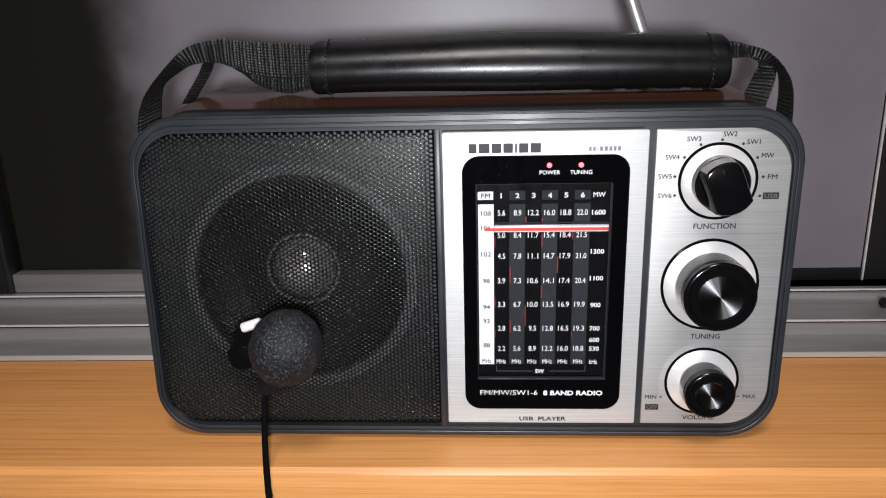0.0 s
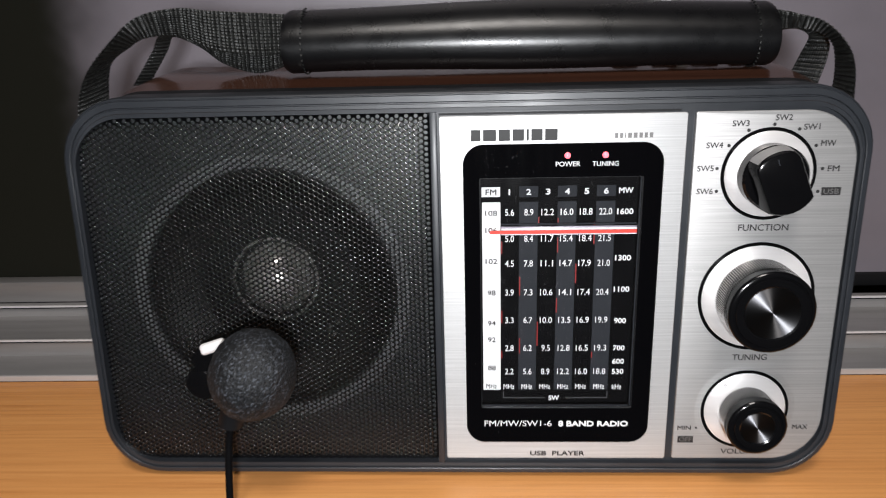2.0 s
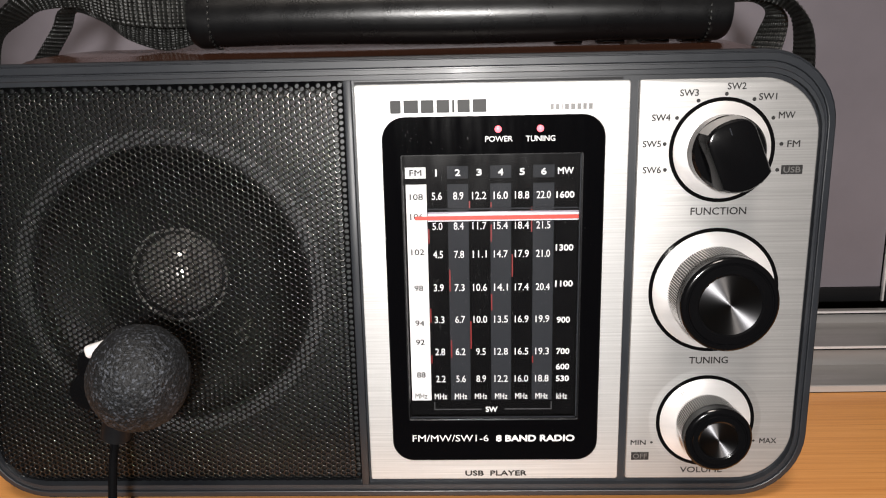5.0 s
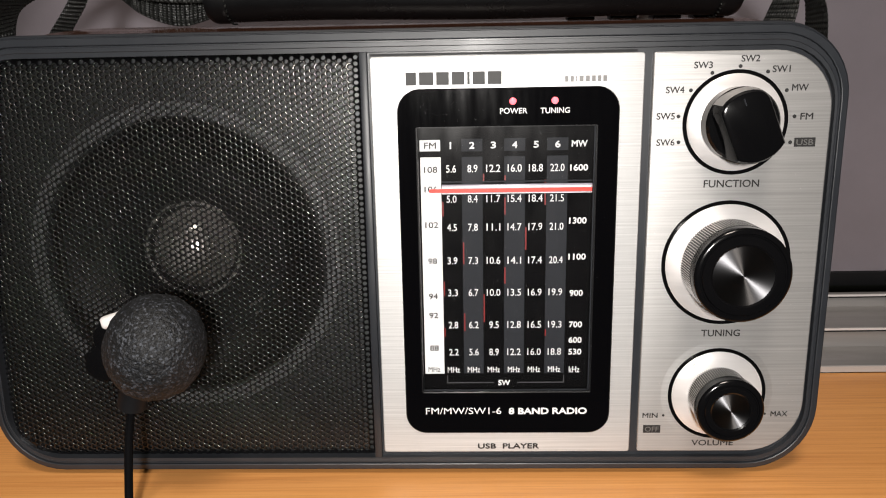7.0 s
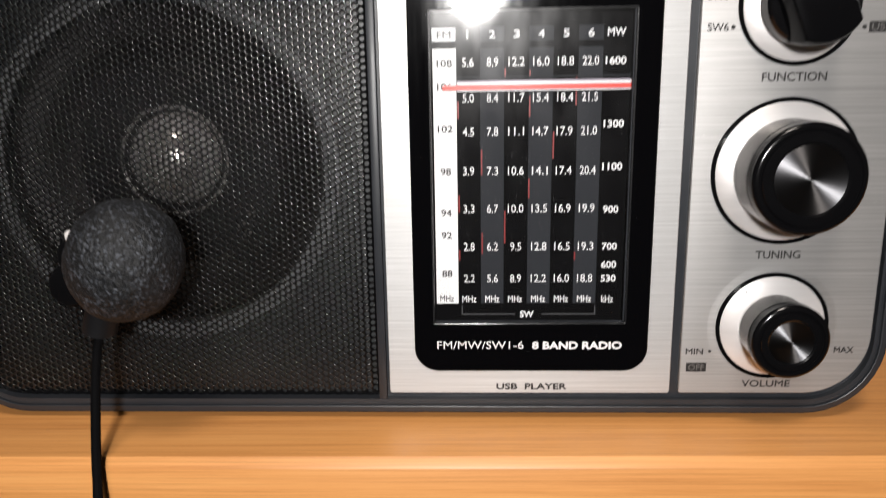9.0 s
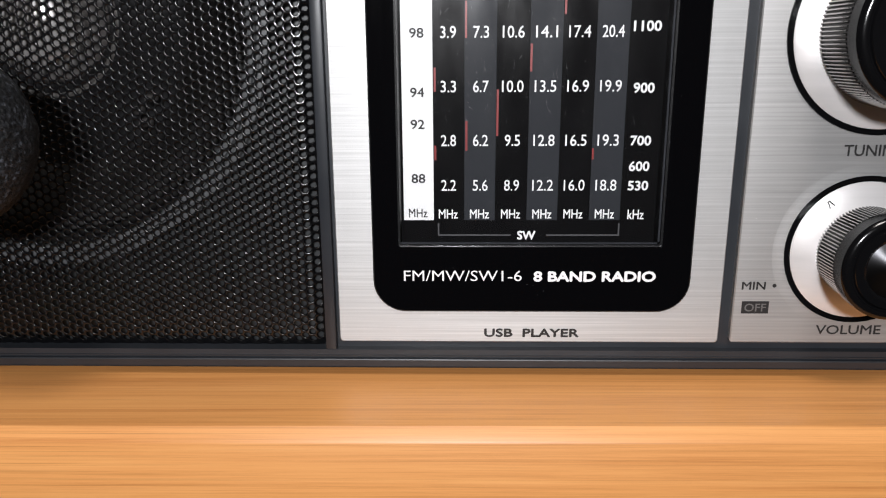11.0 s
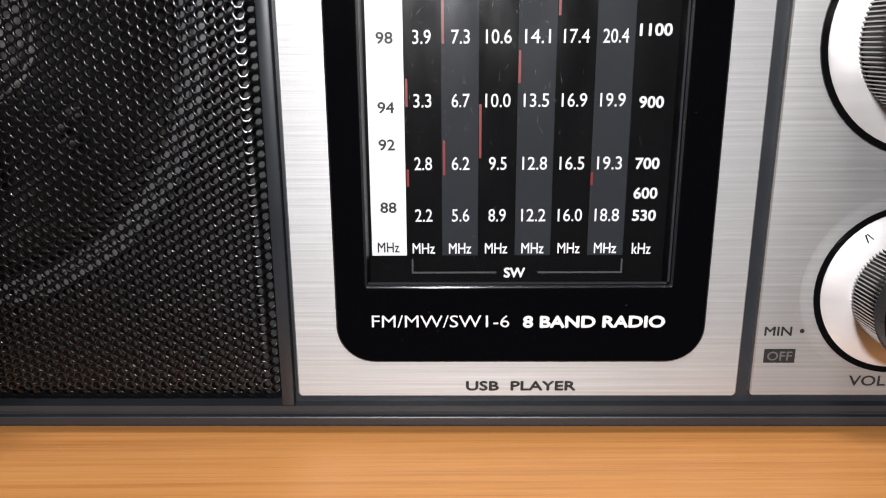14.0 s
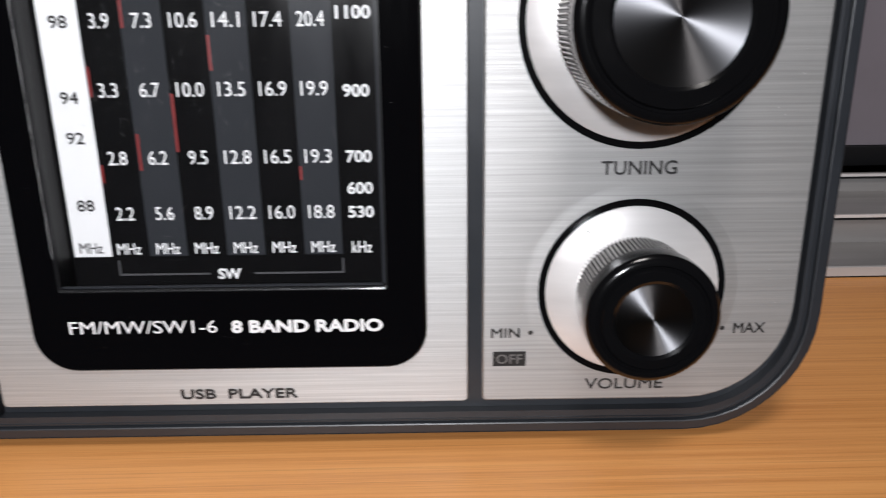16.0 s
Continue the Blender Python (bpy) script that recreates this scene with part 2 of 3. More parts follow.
def lathe(cx, cz, profile, n=64, smooth=True, cap=True):
    bm = loft([(circle(0, 0, r, n), y) for r, y in profile], cap, cap, smooth=smooth)
    bmesh.ops.translate(bm, verts=bm.verts, vec=(cx * MM, 0, cz * MM))
    return bm


def box(x0, x1, y0, y1, z0, z1, bevel=0.0, seg=2):
    bm = bmesh.new()
    bmesh.ops.create_cube(bm, size=1)
    for v in bm.verts:
        v.co = Vector(((x0 + x1) / 2 + v.co.x * (x1 - x0), (y0 + y1) / 2 + v.co.y * (y1 - y0), (z0 + z1) / 2 + v.co.z * (z1 - z0))) * MM
    if bevel:
        bmesh.ops.bevel(bm, geom=bm.edges[:], offset=bevel * MM, segments=seg, profile=0.5, affect="EDGES")
    return bm


def tube(points, r, n=12, close=True):
    """A round bar along a smooth path of points (mm)."""
    pts = smooth_path([Vector(p) for p in points], 12)
    bm = bmesh.new()
    rows = []
    for i, p in enumerate(pts):
        d = (pts[min(i + 1, len(pts) - 1)] - pts[max(i - 1, 0)]).normalized()
        a = d.cross(Vector((0.3, 1, 0.1))).normalized()
        b = d.cross(a)
        rows.append([bm.verts.new((p + r * (a * math.cos(2 * math.pi * k / n) + b * math.sin(2 * math.pi * k / n))) * MM) for k in range(n)])
    for a, b in zip(rows, rows[1:]):
        for k in range(n):
            bm.faces.new((a[k], a[(k + 1) % n], b[(k + 1) % n], b[k])).smooth = True
    if close:
        bm.faces.new(rows[0])
        bm.faces.new(rows[-1])
    return bm


def smooth_path(p, steps):
    q = [p[0] * 2 - p[1], *p, p[-1] * 2 - p[-2]]
    out = []
    for i in range(1, len(q) - 2):
        for s in range(steps):
            t = s / steps
            a, b, c, d = q[i - 1 : i + 3]
            out.append(0.5 * (2 * b + (c - a) * t + (2 * a - 5 * b + 4 * c - d) * t * t + (3 * b - a - 3 * c + d) * t ** 3))
    return out + [p[-1]]


def words(txt, cx, cz, w, h, y, bold=0.0):
    """Flat lettering facing the front, fitted into w x h (mm) round cx, cz."""
    cu = bpy.data.curves.new("lettering", "FONT")
    cu.body, cu.resolution_u = txt, 3
    ob = bpy.data.objects.new("lettering", cu)
    scene.collection.objects.link(ob)
    dg = bpy.context.evaluated_depsgraph_get()
    mesh = bpy.data.meshes.new_from_object(ob.evaluated_get(dg))
    bpy.data.objects.remove(ob)
    bpy.data.curves.remove(cu)
    co = np.empty(len(mesh.vertices) * 3)
    mesh.vertices.foreach_get("co", co)
    co = co.reshape(-1, 3)
    lo, hi = co.min(0), co.max(0)
    px = (co[:, 0] - (lo[0] + hi[0]) / 2) / (hi[0] - lo[0]) * (w - 2 * bold) + cx
    pz = (co[:, 1] - (lo[1] + hi[1]) / 2) / (hi[1] - lo[1]) * (h - 2 * bold) + cz
    polys = [tuple(p.vertices) for p in mesh.polygons]
    bpy.data.meshes.remove(mesh)
    verts, faces = [], []
    shifts = ((0, 0), (1, 0), (-1, 0), (0, 1), (0, -1), (0.7, 0.7), (-0.7, -0.7)) if bold else ((0, 0),)
    for k, (a, b) in enumerate(shifts):
        n = len(verts)
        verts += [((u + a * bold) * MM, (y - 0.004 * k) * MM, (v + b * bold) * MM) for u, v in zip(px, pz)]
        faces += [tuple(i + n for i in f) for f in polys]
    out = bpy.data.meshes.new("lettering")
    out.from_pydata(verts, [], faces)
    out.update()
    return out


def ribbon(rows, thick=0.9, rib=1.5, cols=36):
    """Woven tape between two edges: rows of (edge a, edge b) in mm."""
    a = smooth_path([Vector(r[0]) for r in rows], 40)
    b = smooth_path([Vector(r[1]) for r in rows], 40)
    mid = [(p + q) / 2 for p, q in zip(a, b)]
    run = [0.0]
    for p, q in zip(mid, mid[1:]):
        run.append(run[-1] + (q - p).length)
    count = max(8, int(run[-1] / 0.32))
    verts, faces = [], []
    for side in (1, -1):
        base = len(verts)
        for i in range(count + 1):
            s = run[-1] * i / count
            k = min(max(np.searchsorted(run, s) - 1, 0), len(run) - 2)
            f = (s - run[k]) / max(run[k + 1] - run[k], 1e-6)
            pa, pb = a[k].lerp(a[k + 1], f), b[k].lerp(b[k + 1], f)
            nrm = (mid[k + 1] - mid[k]).cross(pb - pa).normalized()
            for j in range(cols + 1):
                v = j / cols
                h = abs(math.sin(math.pi * s / rib)) ** 0.7 * (0.45 + 0.55 * abs(math.sin(math.pi * v * cols / 3)))
                edge = min(1.0, 6 * min(v, 1 - v) + 0.15)
                wob = 0.75 * (h - 0.5) * (1 if 0 < j < cols else 0.5)
                verts.append((pa.lerp(pb, v) + nrm * side * (thick / 2 * edge + wob * 0.8)) * MM)
        for i in range(count):
            for j in range(cols):
                q = base + i * (cols + 1) + j
                faces.append((q, q + 1, q + cols + 2, q + cols + 1)[::side])
    half = (count + 1) * (cols + 1)
    for j0 in (0, cols):
        for i in range(count):
            q, r = i * (cols + 1) + j0, (i + 1) * (cols + 1) + j0
            faces.append((q, r, r + half, q + half) if j0 else (q, q + half, r + half, r))
    mesh = bpy.data.meshes.new("webbing")
    mesh.from_pydata([tuple(v) for v in verts], [], faces)
    mesh.update()
    return mesh


# ---- the setting ----
SKEW = pose(0, 0, 0, 0, 0, 0.7)


def profile_bar(pts, x0, x1):
    """A section of (y, z) run along x."""
    bm = bmesh.new()
    ends = [[bm.verts.new((x * MM, y * MM, z * MM)) for y, z in pts] for x in (x0, x1)]
    n = len(pts)
    for i in range(n):
        bm.faces.new((ends[0][i], ends[0][(i + 1) % n], ends[1][(i + 1) % n], ends[1][i]))
    for e in ends:
        bm.faces.new(e)
    return bm


counter = thing("counter", "orange-brown wooden counter with rounded front edge below a window", "counter", SKEW)
nose = [(-21.4, 0), (-21.9, -0.12), (-22.2, -0.45), (-23.5, -2.3), (-23.75, -2.8)]
part("counter_top", profile_bar([(78, -28), (78, 0), *nose, (-23.75, -28)], -700, 700), M_WOOD, counter)
part("counter_base", profile_bar([(76, -750), (76, -28), (-12, -28), (-12, -750)], -680, 680), M_WOOD, counter)

win = thing("window_1", "aluminium sliding window at night with grey frosted pane", "window", SKEW, kind="structure")
part("window_sill", profile_bar([(78.3, -20), (78.3, 3.0), (79.0, 3.4), (100, 3.4), (101, 11.0), (131, 11.0), (133.5, 11.4), (134, 16.6), (140, 16.6), (140, -20)], -600, 600), M_SASH, win, "grey aluminium sill with stepped tracks")
part("sill_edge", profile_bar([(77.6, 0.5), (77.6, 3.0), (78.2, 3.2), (78.2, 0.5)], -600, 600), satin_alu("sill_edge_metal", 0.5, 0.4, 0.3), win)
part("sill_gap", profile_bar([(77.8, 0.05), (77.8, 0.45), (78.25, 0.45), (78.25, 0.05)], -600, 600), M_BLACK, win)
part("track", profile_bar([(99.6, 11.1), (99.6, 12.0), (100.6, 12.0), (100.6, 11.1)], -600, 600), M_EDGE, win, "bright aluminium track edge")
part("track", profile_bar([(132.4, 16.7), (132.4, 17.6), (133.4, 17.6), (133.4, 16.7)], -600, 600), M_EDGE, win, "bright aluminium track edge")
# Black bars paint the shade line under each track edge.
part("track_shade", profile_bar([(99.9, 10.3), (99.9, 11.05), (100.7, 11.05), (100.7, 10.3)], -600, 600), M_BLACK, win)
part("track_shade", profile_bar([(132.8, 15.9), (132.8, 16.65), (133.5, 16.65), (133.5, 15.9)], -600, 600), M_BLACK, win)
part("sash_rail", box(-280.8, -80, 140.3, 150, 16.8, 28.5, 0.6), M_SASH, win)
part("sash_stile", box(-310, -284, 138, 152, 16.8, 600, 1.0), M_BLACK, win, "black sash stile")
part("sash_trim", box(-283.8, -281, 138, 148, 16.9, 600, 0.4), M_DARK, win)
# Black strip in place of the shaded gap below the pane.
part("shade_strip", box(-280.8, 232.5, 150.4, 160, 16.8, 24.0, 0.5), M_BLACK, win)
part("night_pane", box(-600, 600, 250, 256, -20, 700), M_NIGHT, win, "dark glass with night outside")


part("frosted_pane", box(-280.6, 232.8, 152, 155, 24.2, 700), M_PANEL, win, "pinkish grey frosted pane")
part("sash_trim", box(233.2, 234.2, 149.4, 151.6, 17.0, 700, 0.3), M_EDGE, win, "thin bright aluminium edge")
part("sash_stile", box(234.8, 320, 150, 168, 17.0, 700, 0.6), M_BLACK, win, "black sash stile")

part("catch", lathe(231.5, 14.0, [(2.6, 121), (2.8, 119), (2.3, 117.9), (1.5, 118.3), (0.6, 118.4)], 24), M_BLACK, win, "small dark window catch")

# Unseen room shell, coloured dark to keep its reflections down.
tagged(part("floor", box(-1300, 1300, -1700, 300, -770, -750), M_WALL), "dark grey room floor, out of view", "floor", kind="structure")
tagged(part("ceiling", box(-1300, 1300, -1700, 300, 1700, 1720), M_WALL), "dark grey room ceiling, out of view", "ceiling", kind="structure")
tagged(part("wall_north", box(-1300, 1300, 300, 320, -750, 1700), M_WALL), "plain wall round the window", "wall", kind="structure")
tagged(part("wall_south", box(-1300, 1300, -1720, -1700, -750, 1700), M_WALL), "plain dark-coloured room wall, out of view", "wall", kind="structure")
tagged(part("wall_east", box(1300, 1320, -1700, 300, -750, 1700), M_WALL), "plain dark-coloured room wall, out of view", "wall", kind="structure")
tagged(part("wall_west", box(-1320, -1300, -1700, 300, -750, 1700), M_WALL), "plain dark-coloured room wall, out of view", "wall", kind="structure")

# ---- the radio ----
radio = thing("radio", "dark grey portable radio with brushed metal front, standing on the counter", "radio")


def flare(z):
    """Shifts the speaker side outwards towards its foot, to fit the camera's view (mm)."""
    return -0.6 - 0.0185 * (117 - z)


def splay(pts):
    return [(x + flare(z), z) if x < 0 else (x, z) for x, z in pts]


def R(d, top=None, r=21):
    """The casing's outline, drawn in by d (mm)."""
    return splay(rrect(-131 + d, 125.8 - d, 1.4 + d, 137.4 - (d if top is None else top), max(r - d, 1)))


OPEN = splay(rrect(-127.4, 121.9, 5.8, 131.0, 17))
part("front_frame", loft([(R(0), 13), (R(0), 0.6), (R(0.25), -0.25), (R(0.5, 0.7), -0.6), (R(0.6, 0.8), -0.42), (R(0.75, 1.0), -0.45), (R(0.9, 1.2), -0.95), (R(2.3, 3.0), -1.15),
                          (R(2.5, 3.2), -1.05), (R(2.6, 3.35), -0.3), (R(2.85, 3.7), -0.3), (R(2.95, 3.8), -0.72), (R(3.2, 4.9), -0.78), (R(3.3, 5.1), -0.6), (OPEN, -0.55), (OPEN, 3.0), (OPEN, 13)], closed=True), M_FRAME, radio, "dark grey plastic front frame")
part("cabinet", loft([(R(1.2, 0.6), 13.2), (R(0.8, 0.2), 17), (R(0.8, -2.4), 26), (R(0.8, -4.6), 45), (R(0.8, -6.0), 63), (R(2.5, -5.0), 66)]), M_VINYL, radio, "glossy brown wood-grain cabinet")
part("band", loft([(R(0.4, 0.3), 13.1), (R(0.4, -0.6), 18.5)], closed=False), M_BLACK, radio, "black seam band")
part("side_rib", box(124.5, 127.5, 3.4, 60, 18.4, 118, 0.8), M_FRAME, radio)
rib = box(-132.7, -130.0, 3.4, 60, 18.4, 118, 0.8)
for v in rib.verts:
    v.co.x += flare(v.co.z / MM) * MM
part("side_rib", rib, M_FRAME, radio)
for x in (-100, 95):
    for y in (12, 56):
        part("foot", lathe(x, 0, [(4, 0), (4.5, 1.6), (4.5, 2.2)], 20), M_BLACK, radio, at=Matrix.Translation((0, y * MM, 0)) @ pose(0, 0, 0) @ Matrix.Translation((x * MM, 0, 0)) @ pose(0, 0, 0, 90) @ Matrix.Translation((-x * MM, 0, 0)))

HOLE = rrect(-0.9, 61.1, 14.9, 119.9, 6)
part("back_plate", loft([(rrect(-10.4, 121.95, 5.7, 131.05, 6), 1.3), (HOLE, 1.3), (HOLE, 3), (rrect(-10.4, 121.95, 5.7, 131.05, 6), 3)], closed=True), M_FRAME, radio)
part("plate_backing", box(-10.4, -3, 1.32, 2.9, 5.75, 131.0), M_FRAME, radio)
part("seam", box(-9.0, 66.5, 0.9, 1.28, 129.85, 130.5), M_BLACK, radio)
part("divider", box(-11.9, -9.7, -0.5, 4, 5.75, 131.02, 0.25), M_FRAME, radio)
plate = rrect(-9.0, 68.5, 7.4, 129.6, 0.8)
plate_in = rrect(-8.8, 68.3, 7.6, 129.4, 0.7)
part("dial_plate", loft([(plate, 1.29), (plate, 0.2), (plate_in, 0.0), (HOLE, 0.0), (HOLE, 1.29)], closed=True), M_ALU, radio, "brushed aluminium dial plate")


def control_outline(d):
    """Square towards the dial, rounded at the casing's corners."""
    x0, x1, z0, z1, r, s, n = 70.9 + d, 121.3 - d, 7.5 + d, 129.6 - d, 16.5 - d, 0.8, 10
    pts = []
    for cx, cz, a, k in ((x1 - r, z1 - r, 0, r), (x0 + s, z1 - s, 90, s), (x0 + s, z0 + s, 180, s), (x1 - r, z0 + r, 270, r)):
        pts += [(cx + k * math.cos(radians(a + 90 * i / n)), cz + k * math.sin(radians(a + 90 * i / n))) for i in range(n + 1)]
    return pts


part("control_plate", loft([(control_outline(0), 1.29), (control_outline(0), 0.2), (control_outline(0.25), 0.0)]), M_ALU_SHADED, radio, "brushed aluminium control plate")

# dial
WIN = rrect(3.6, 55.75, 27.8, 109.9, 0.5)
WELL = rrect(3.95, 55.4, 28.15, 109.55, 0.5)
WIN_BACK = rrect(3.6, 55.75, 25.3, 109.9, 0.5)
WELL_BACK = rrect(3.95, 55.4, 25.7, 109.55, 0.5)
bezel = part("dial_bezel", loft([(rrect(-1.6, 61.8, 14.2, 120.6, 6.6), 0.004), (rrect(-1.6, 61.8, 14.2, 120.6, 6.6), -0.5), (rrect(-1.3, 61.5, 14.5, 120.3, 6.3), -0.8), (WIN, -0.8), (WIN, 0.3), (WIN_BACK, 0.6), (WIN_BACK, 5.6), (rrect(-0.8, 61.0, 15, 119.8, 5.9), 5.6), (rrect(-0.8, 61.0, 15, 119.8, 5.9), 0.004)], closed=True), M_GLOSS, radio, "glossy black dial bezel")
part("window_well", loft([(WIN, -0.15), (WELL, -0.15), (WELL, 0.4), (WELL_BACK, 0.8), (WELL_BACK, 5.05), (WIN_BACK, 5.05), (WIN_BACK, 0.62), (WIN, 0.32)], closed=True), Mat("well_plastic", (0.004, 0.004, 0.005), 0.5, Specular_IOR_Level=0.2).m, radio)
pane = part("dial_window", loft([(rrect(3.7, 55.65, 27.9, 109.8, 0.5), -0.7), (rrect(3.7, 55.65, 27.9, 109.8, 0.5), -0.2)]), M_PANE, radio, "clear scratched dial window")
pane.visible_shadow = False
part("window_edge", box(54.95, 55.3, 0.2, 0.7, 28.6, 109.3), M_STRIP, radio)
part("window_edge", box(4.1, 54.9, 0.2, 0.7, 28.2, 28.5), M_STRIP, radio)
dial = part("dial", box(2.5, 57.5, 5.1, 6.5, 25, 110.5), M_DIAL, radio, "black tuning scale with white figures")
part("column", box(4.4, 10.5, 4.95, 5.09, 32.0, 100.6), M_WHITE, dial, "white scale column")
part("column_head", box(4.3, 10.4, 4.95, 5.09, 102.4, 105.7), M_WHITE, dial)
COLS = [13.45, 19.8, 26.1, 32.45, 38.75, 45.1]
for c in COLS[1::2]:
    part("column", box(c - 3.1, c + 3.1, 4.95, 5.09, 32.0, 100.6), M_STRIP, dial)
    part("column_head", box(c - 3.1, c + 3.1, 4.95, 5.09, 102.2, 105.9), M_STRIP, dial)
DY = 4.9


def dial_word(txt, x, z, w, h=2.25, mat=None, bold=0.02):
    part("scale_figure", words(txt, x, z, w, h, DY, bold), mat or M_WHITE, dial)


ROWS_Z = [97.1, 88.0, 79.3, 68.9, 58.7, 48.2, 39.2]
FIGS = ["5.6 8.9 12.2 16.0 18.8 22.0", "5.0 8.4 11.7 15.4 18.4 21.5", "4.5 7.8 11.1 14.7 17.9 21.0", "3.9 7.3 10.6 14.1 17.4 20.4",
        "3.3 6.7 10.0 13.5 16.9 19.9", "2.8 6.2 9.5 12.8 16.5 19.3", "2.2 5.6 8.9 12.2 16.0 18.8"]
for z, row in zip(ROWS_Z, FIGS):
    for c, f in zip(COLS, row.split()):
        dial_word(f, c + (0.1 if len(f) == 3 else 0), z, 3.0 if len(f) == 3 else 4.2)
for i, c in enumerate(COLS):
    dial_word(str(i + 1), c, 104.0, 1.6 if i else 0.5, 2.05, bold=0.09 if i else 0.03)
    dial_word("MHz", c, 33.3, 3.9, 1.9, bold=0.03)
for txt, z in (("1600", 97.0), ("1300", 81.0), ("1100", 69.8), ("900", 58.3), ("700", 48.1), ("600", 43.0), ("530", 39.1)):
    dial_word(txt, 51.5, z, 5.3 if len(txt) == 4 else 4.1, 2.0, bold=0.075)
dial_word("MW", 51.5, 104.1, 4.7, 2.0, bold=0.075)
dial_word("kHz", 51.4, 33.2, 3.3, 2.0, bold=0.03)
for txt, z in (("108", 96.9), ("106", 91.0), ("102", 80.1), ("98", 68.8), ("94", 57.6), ("92", 51.4), ("88", 40.6)):
    dial_word(txt, 7.45, z, 4.0 if len(txt) == 3 else 2.8, 1.9, M_INK, 0.05)
dial_word("MHz", 7.3, 33.5, 3.8, 1.8, M_INK, 0.02)
dial_word("FM", 7.4, 104.05, 3.6, 1.9, M_INK, 0.05)
dial_word("SW", 29.4, 28.85, 3.8, 1.9, bold=0.09)
M_BRACKET = Mat("bracket_grey", (0.06, 0.06, 0.065), 0.6).m
for x0, x1, xe in ((11.3, 26.2, 11.3), (33.5, 48.3, 48.0)):
    part("bracket", box(x0, x1, 4.95, 5.09, 28.7, 29.0), M_BRACKET, dial)
    part("bracket", box(xe, xe + 0.3, 4.95, 5.09, 29.0, 31.3), M_BRACKET, dial)
for x, z1, z0 in ((10.9, 62.3, 57.7), (17.1, 52.0, 46.2), (23.2, 58.1, 49.1), (29.6, 66.7, 61.5), (10.9, 47.2, 44.3), (42.2, 46.6, 44.4), (10.9, 87.2, 82.7),
                  (17.0, 74.6, 67.8), (35.9, 79.1, 72.1), (41.6, 93.5, 85.9), (29.6, 88.3, 83.1), (29.6, 95.0, 93.5), (23.2, 95.5, 93.0)):
    part("band_mark", box(x - 0.2, x + 0.2, 4.86, 4.93, z0, z1), M_MARK, dial)
# Clear carrier drawn opaque lilac; white strips paint its edge highlights.
pointer = part("pointer_carrier", box(10.7, 55.9, 3.4, 4.4, 89.75, 92.5, 0.2), Mat("lilac_plastic", (0.36, 0.33, 0.4), 0.3).m, radio, "pale lilac tuning pointer carrier")
for z0, z1 in ((89.75, 90.0), (91.45, 92.0)):
    part("carrier_glint", box(10.8, 55.8, 3.25, 3.38, z0, z1), M_WHITE, pointer)

part("pointer", box(7.0, 55.95, 3.1, 3.35, 90.2, 91.3), M_RED, pointer, "red tuning pointer")
part("pointer_guide", box(10.7, 55.9, 3.6, 4.2, 93.1, 93.5), M_STRIP, pointer)

BY = -0.9
for txt, x0, x1, z, h, bold in (("POWER", 27.8, 35.6, 114.1, 1.6, 0.025), ("TUNING", 39.3, 47.6, 114.05, 1.6, 0.025), ("FM/MW/SW1-6", 4.6, 28.2, 21.9, 2.2, 0.0), ("8 BAND RADIO", 30.5, 54.8, 21.8, 2.25, 0.13)):
    part("printed_word", words(txt, (x0 + x1) / 2, z, x1 - x0, h, BY, bold), M_WHITE, bezel)
for x in (31.5, 43.4):
    part("led", lathe(x, 116.8, [(1.0, -0.82), (0.95, -1.1), (0.6, -1.35), (0.2, -1.45)], 20), M_LED, radio, "glowing red indicator")


def wear(count, x0, x1, z0, z1, y, long, thin, seed):
    """Fine scratches and dust as slivers lying on a surface."""
    rnd = random.Random(seed)
    bm = bmesh.new()
    for _ in range(count):
        x, z, a, ln = rnd.uniform(x0, x1), rnd.uniform(z0, z1), rnd.gauss(1.9, 0.5), long * rnd.uniform(0.25, 1.0)
        d, n = Vector((math.cos(a), 0, math.sin(a))) * ln / 2, Vector((-math.sin(a), 0, math.cos(a))) * thin * rnd.uniform(0.5, 1) / 2
        c = Vector((x, y - rnd.uniform(0, 0.004), z))
        bm.faces.new([bm.verts.new((c + q) * MM) for q in (d + n * 0.3, n - d * 0.2, -d, -n - d * 0.2)])
    return bm


M_SCRATCH = Mat("scratch_grey", (0.16, 0.16, 0.165), 0.4).m
part("scratches", wear(70, 9, 36, 52, 76, -0.715, 1.8, 0.05, 3), M_SCRATCH, pane)
part("scratches", wear(24, 5, 55, 30, 108, -0.715, 2.4, 0.045, 5), M_SCRATCH, pane)
part("scratches", wear(26, 4, 24, 110, 119, -0.812, 1.0, 0.05, 8), M_SCRATCH, bezel)
part("dust", wear(60, 0, 60, 16, 119, -0.815, 0.16, 0.14, 7), M_SCRATCH, bezel)

M_DUST = Mat("pale_dust", (0.7, 0.69, 0.68), 0.5).m
part("dust", wear(70, 72, 120, 20, 128, -0.012, 0.22, 0.2, 17), M_DUST, radio)
part("dust", wear(30, -8.5, 68, 8, 14, -0.012, 0.18, 0.16, 19), M_DUST, radio)
part("scratches", wear(60, 8, 40, 54, 80, -0.715, 1.1, 0.04, 23), M_SCRATCH, pane)
PY = -0.08
M_MUTE = satin_alu("printed_grey", 0.17, 0.45, 0.3)
M_LOGO = Mat("dark_foil", (0.02, 0.02, 0.02), 0.5, Specular_IOR_Level=0.35).m
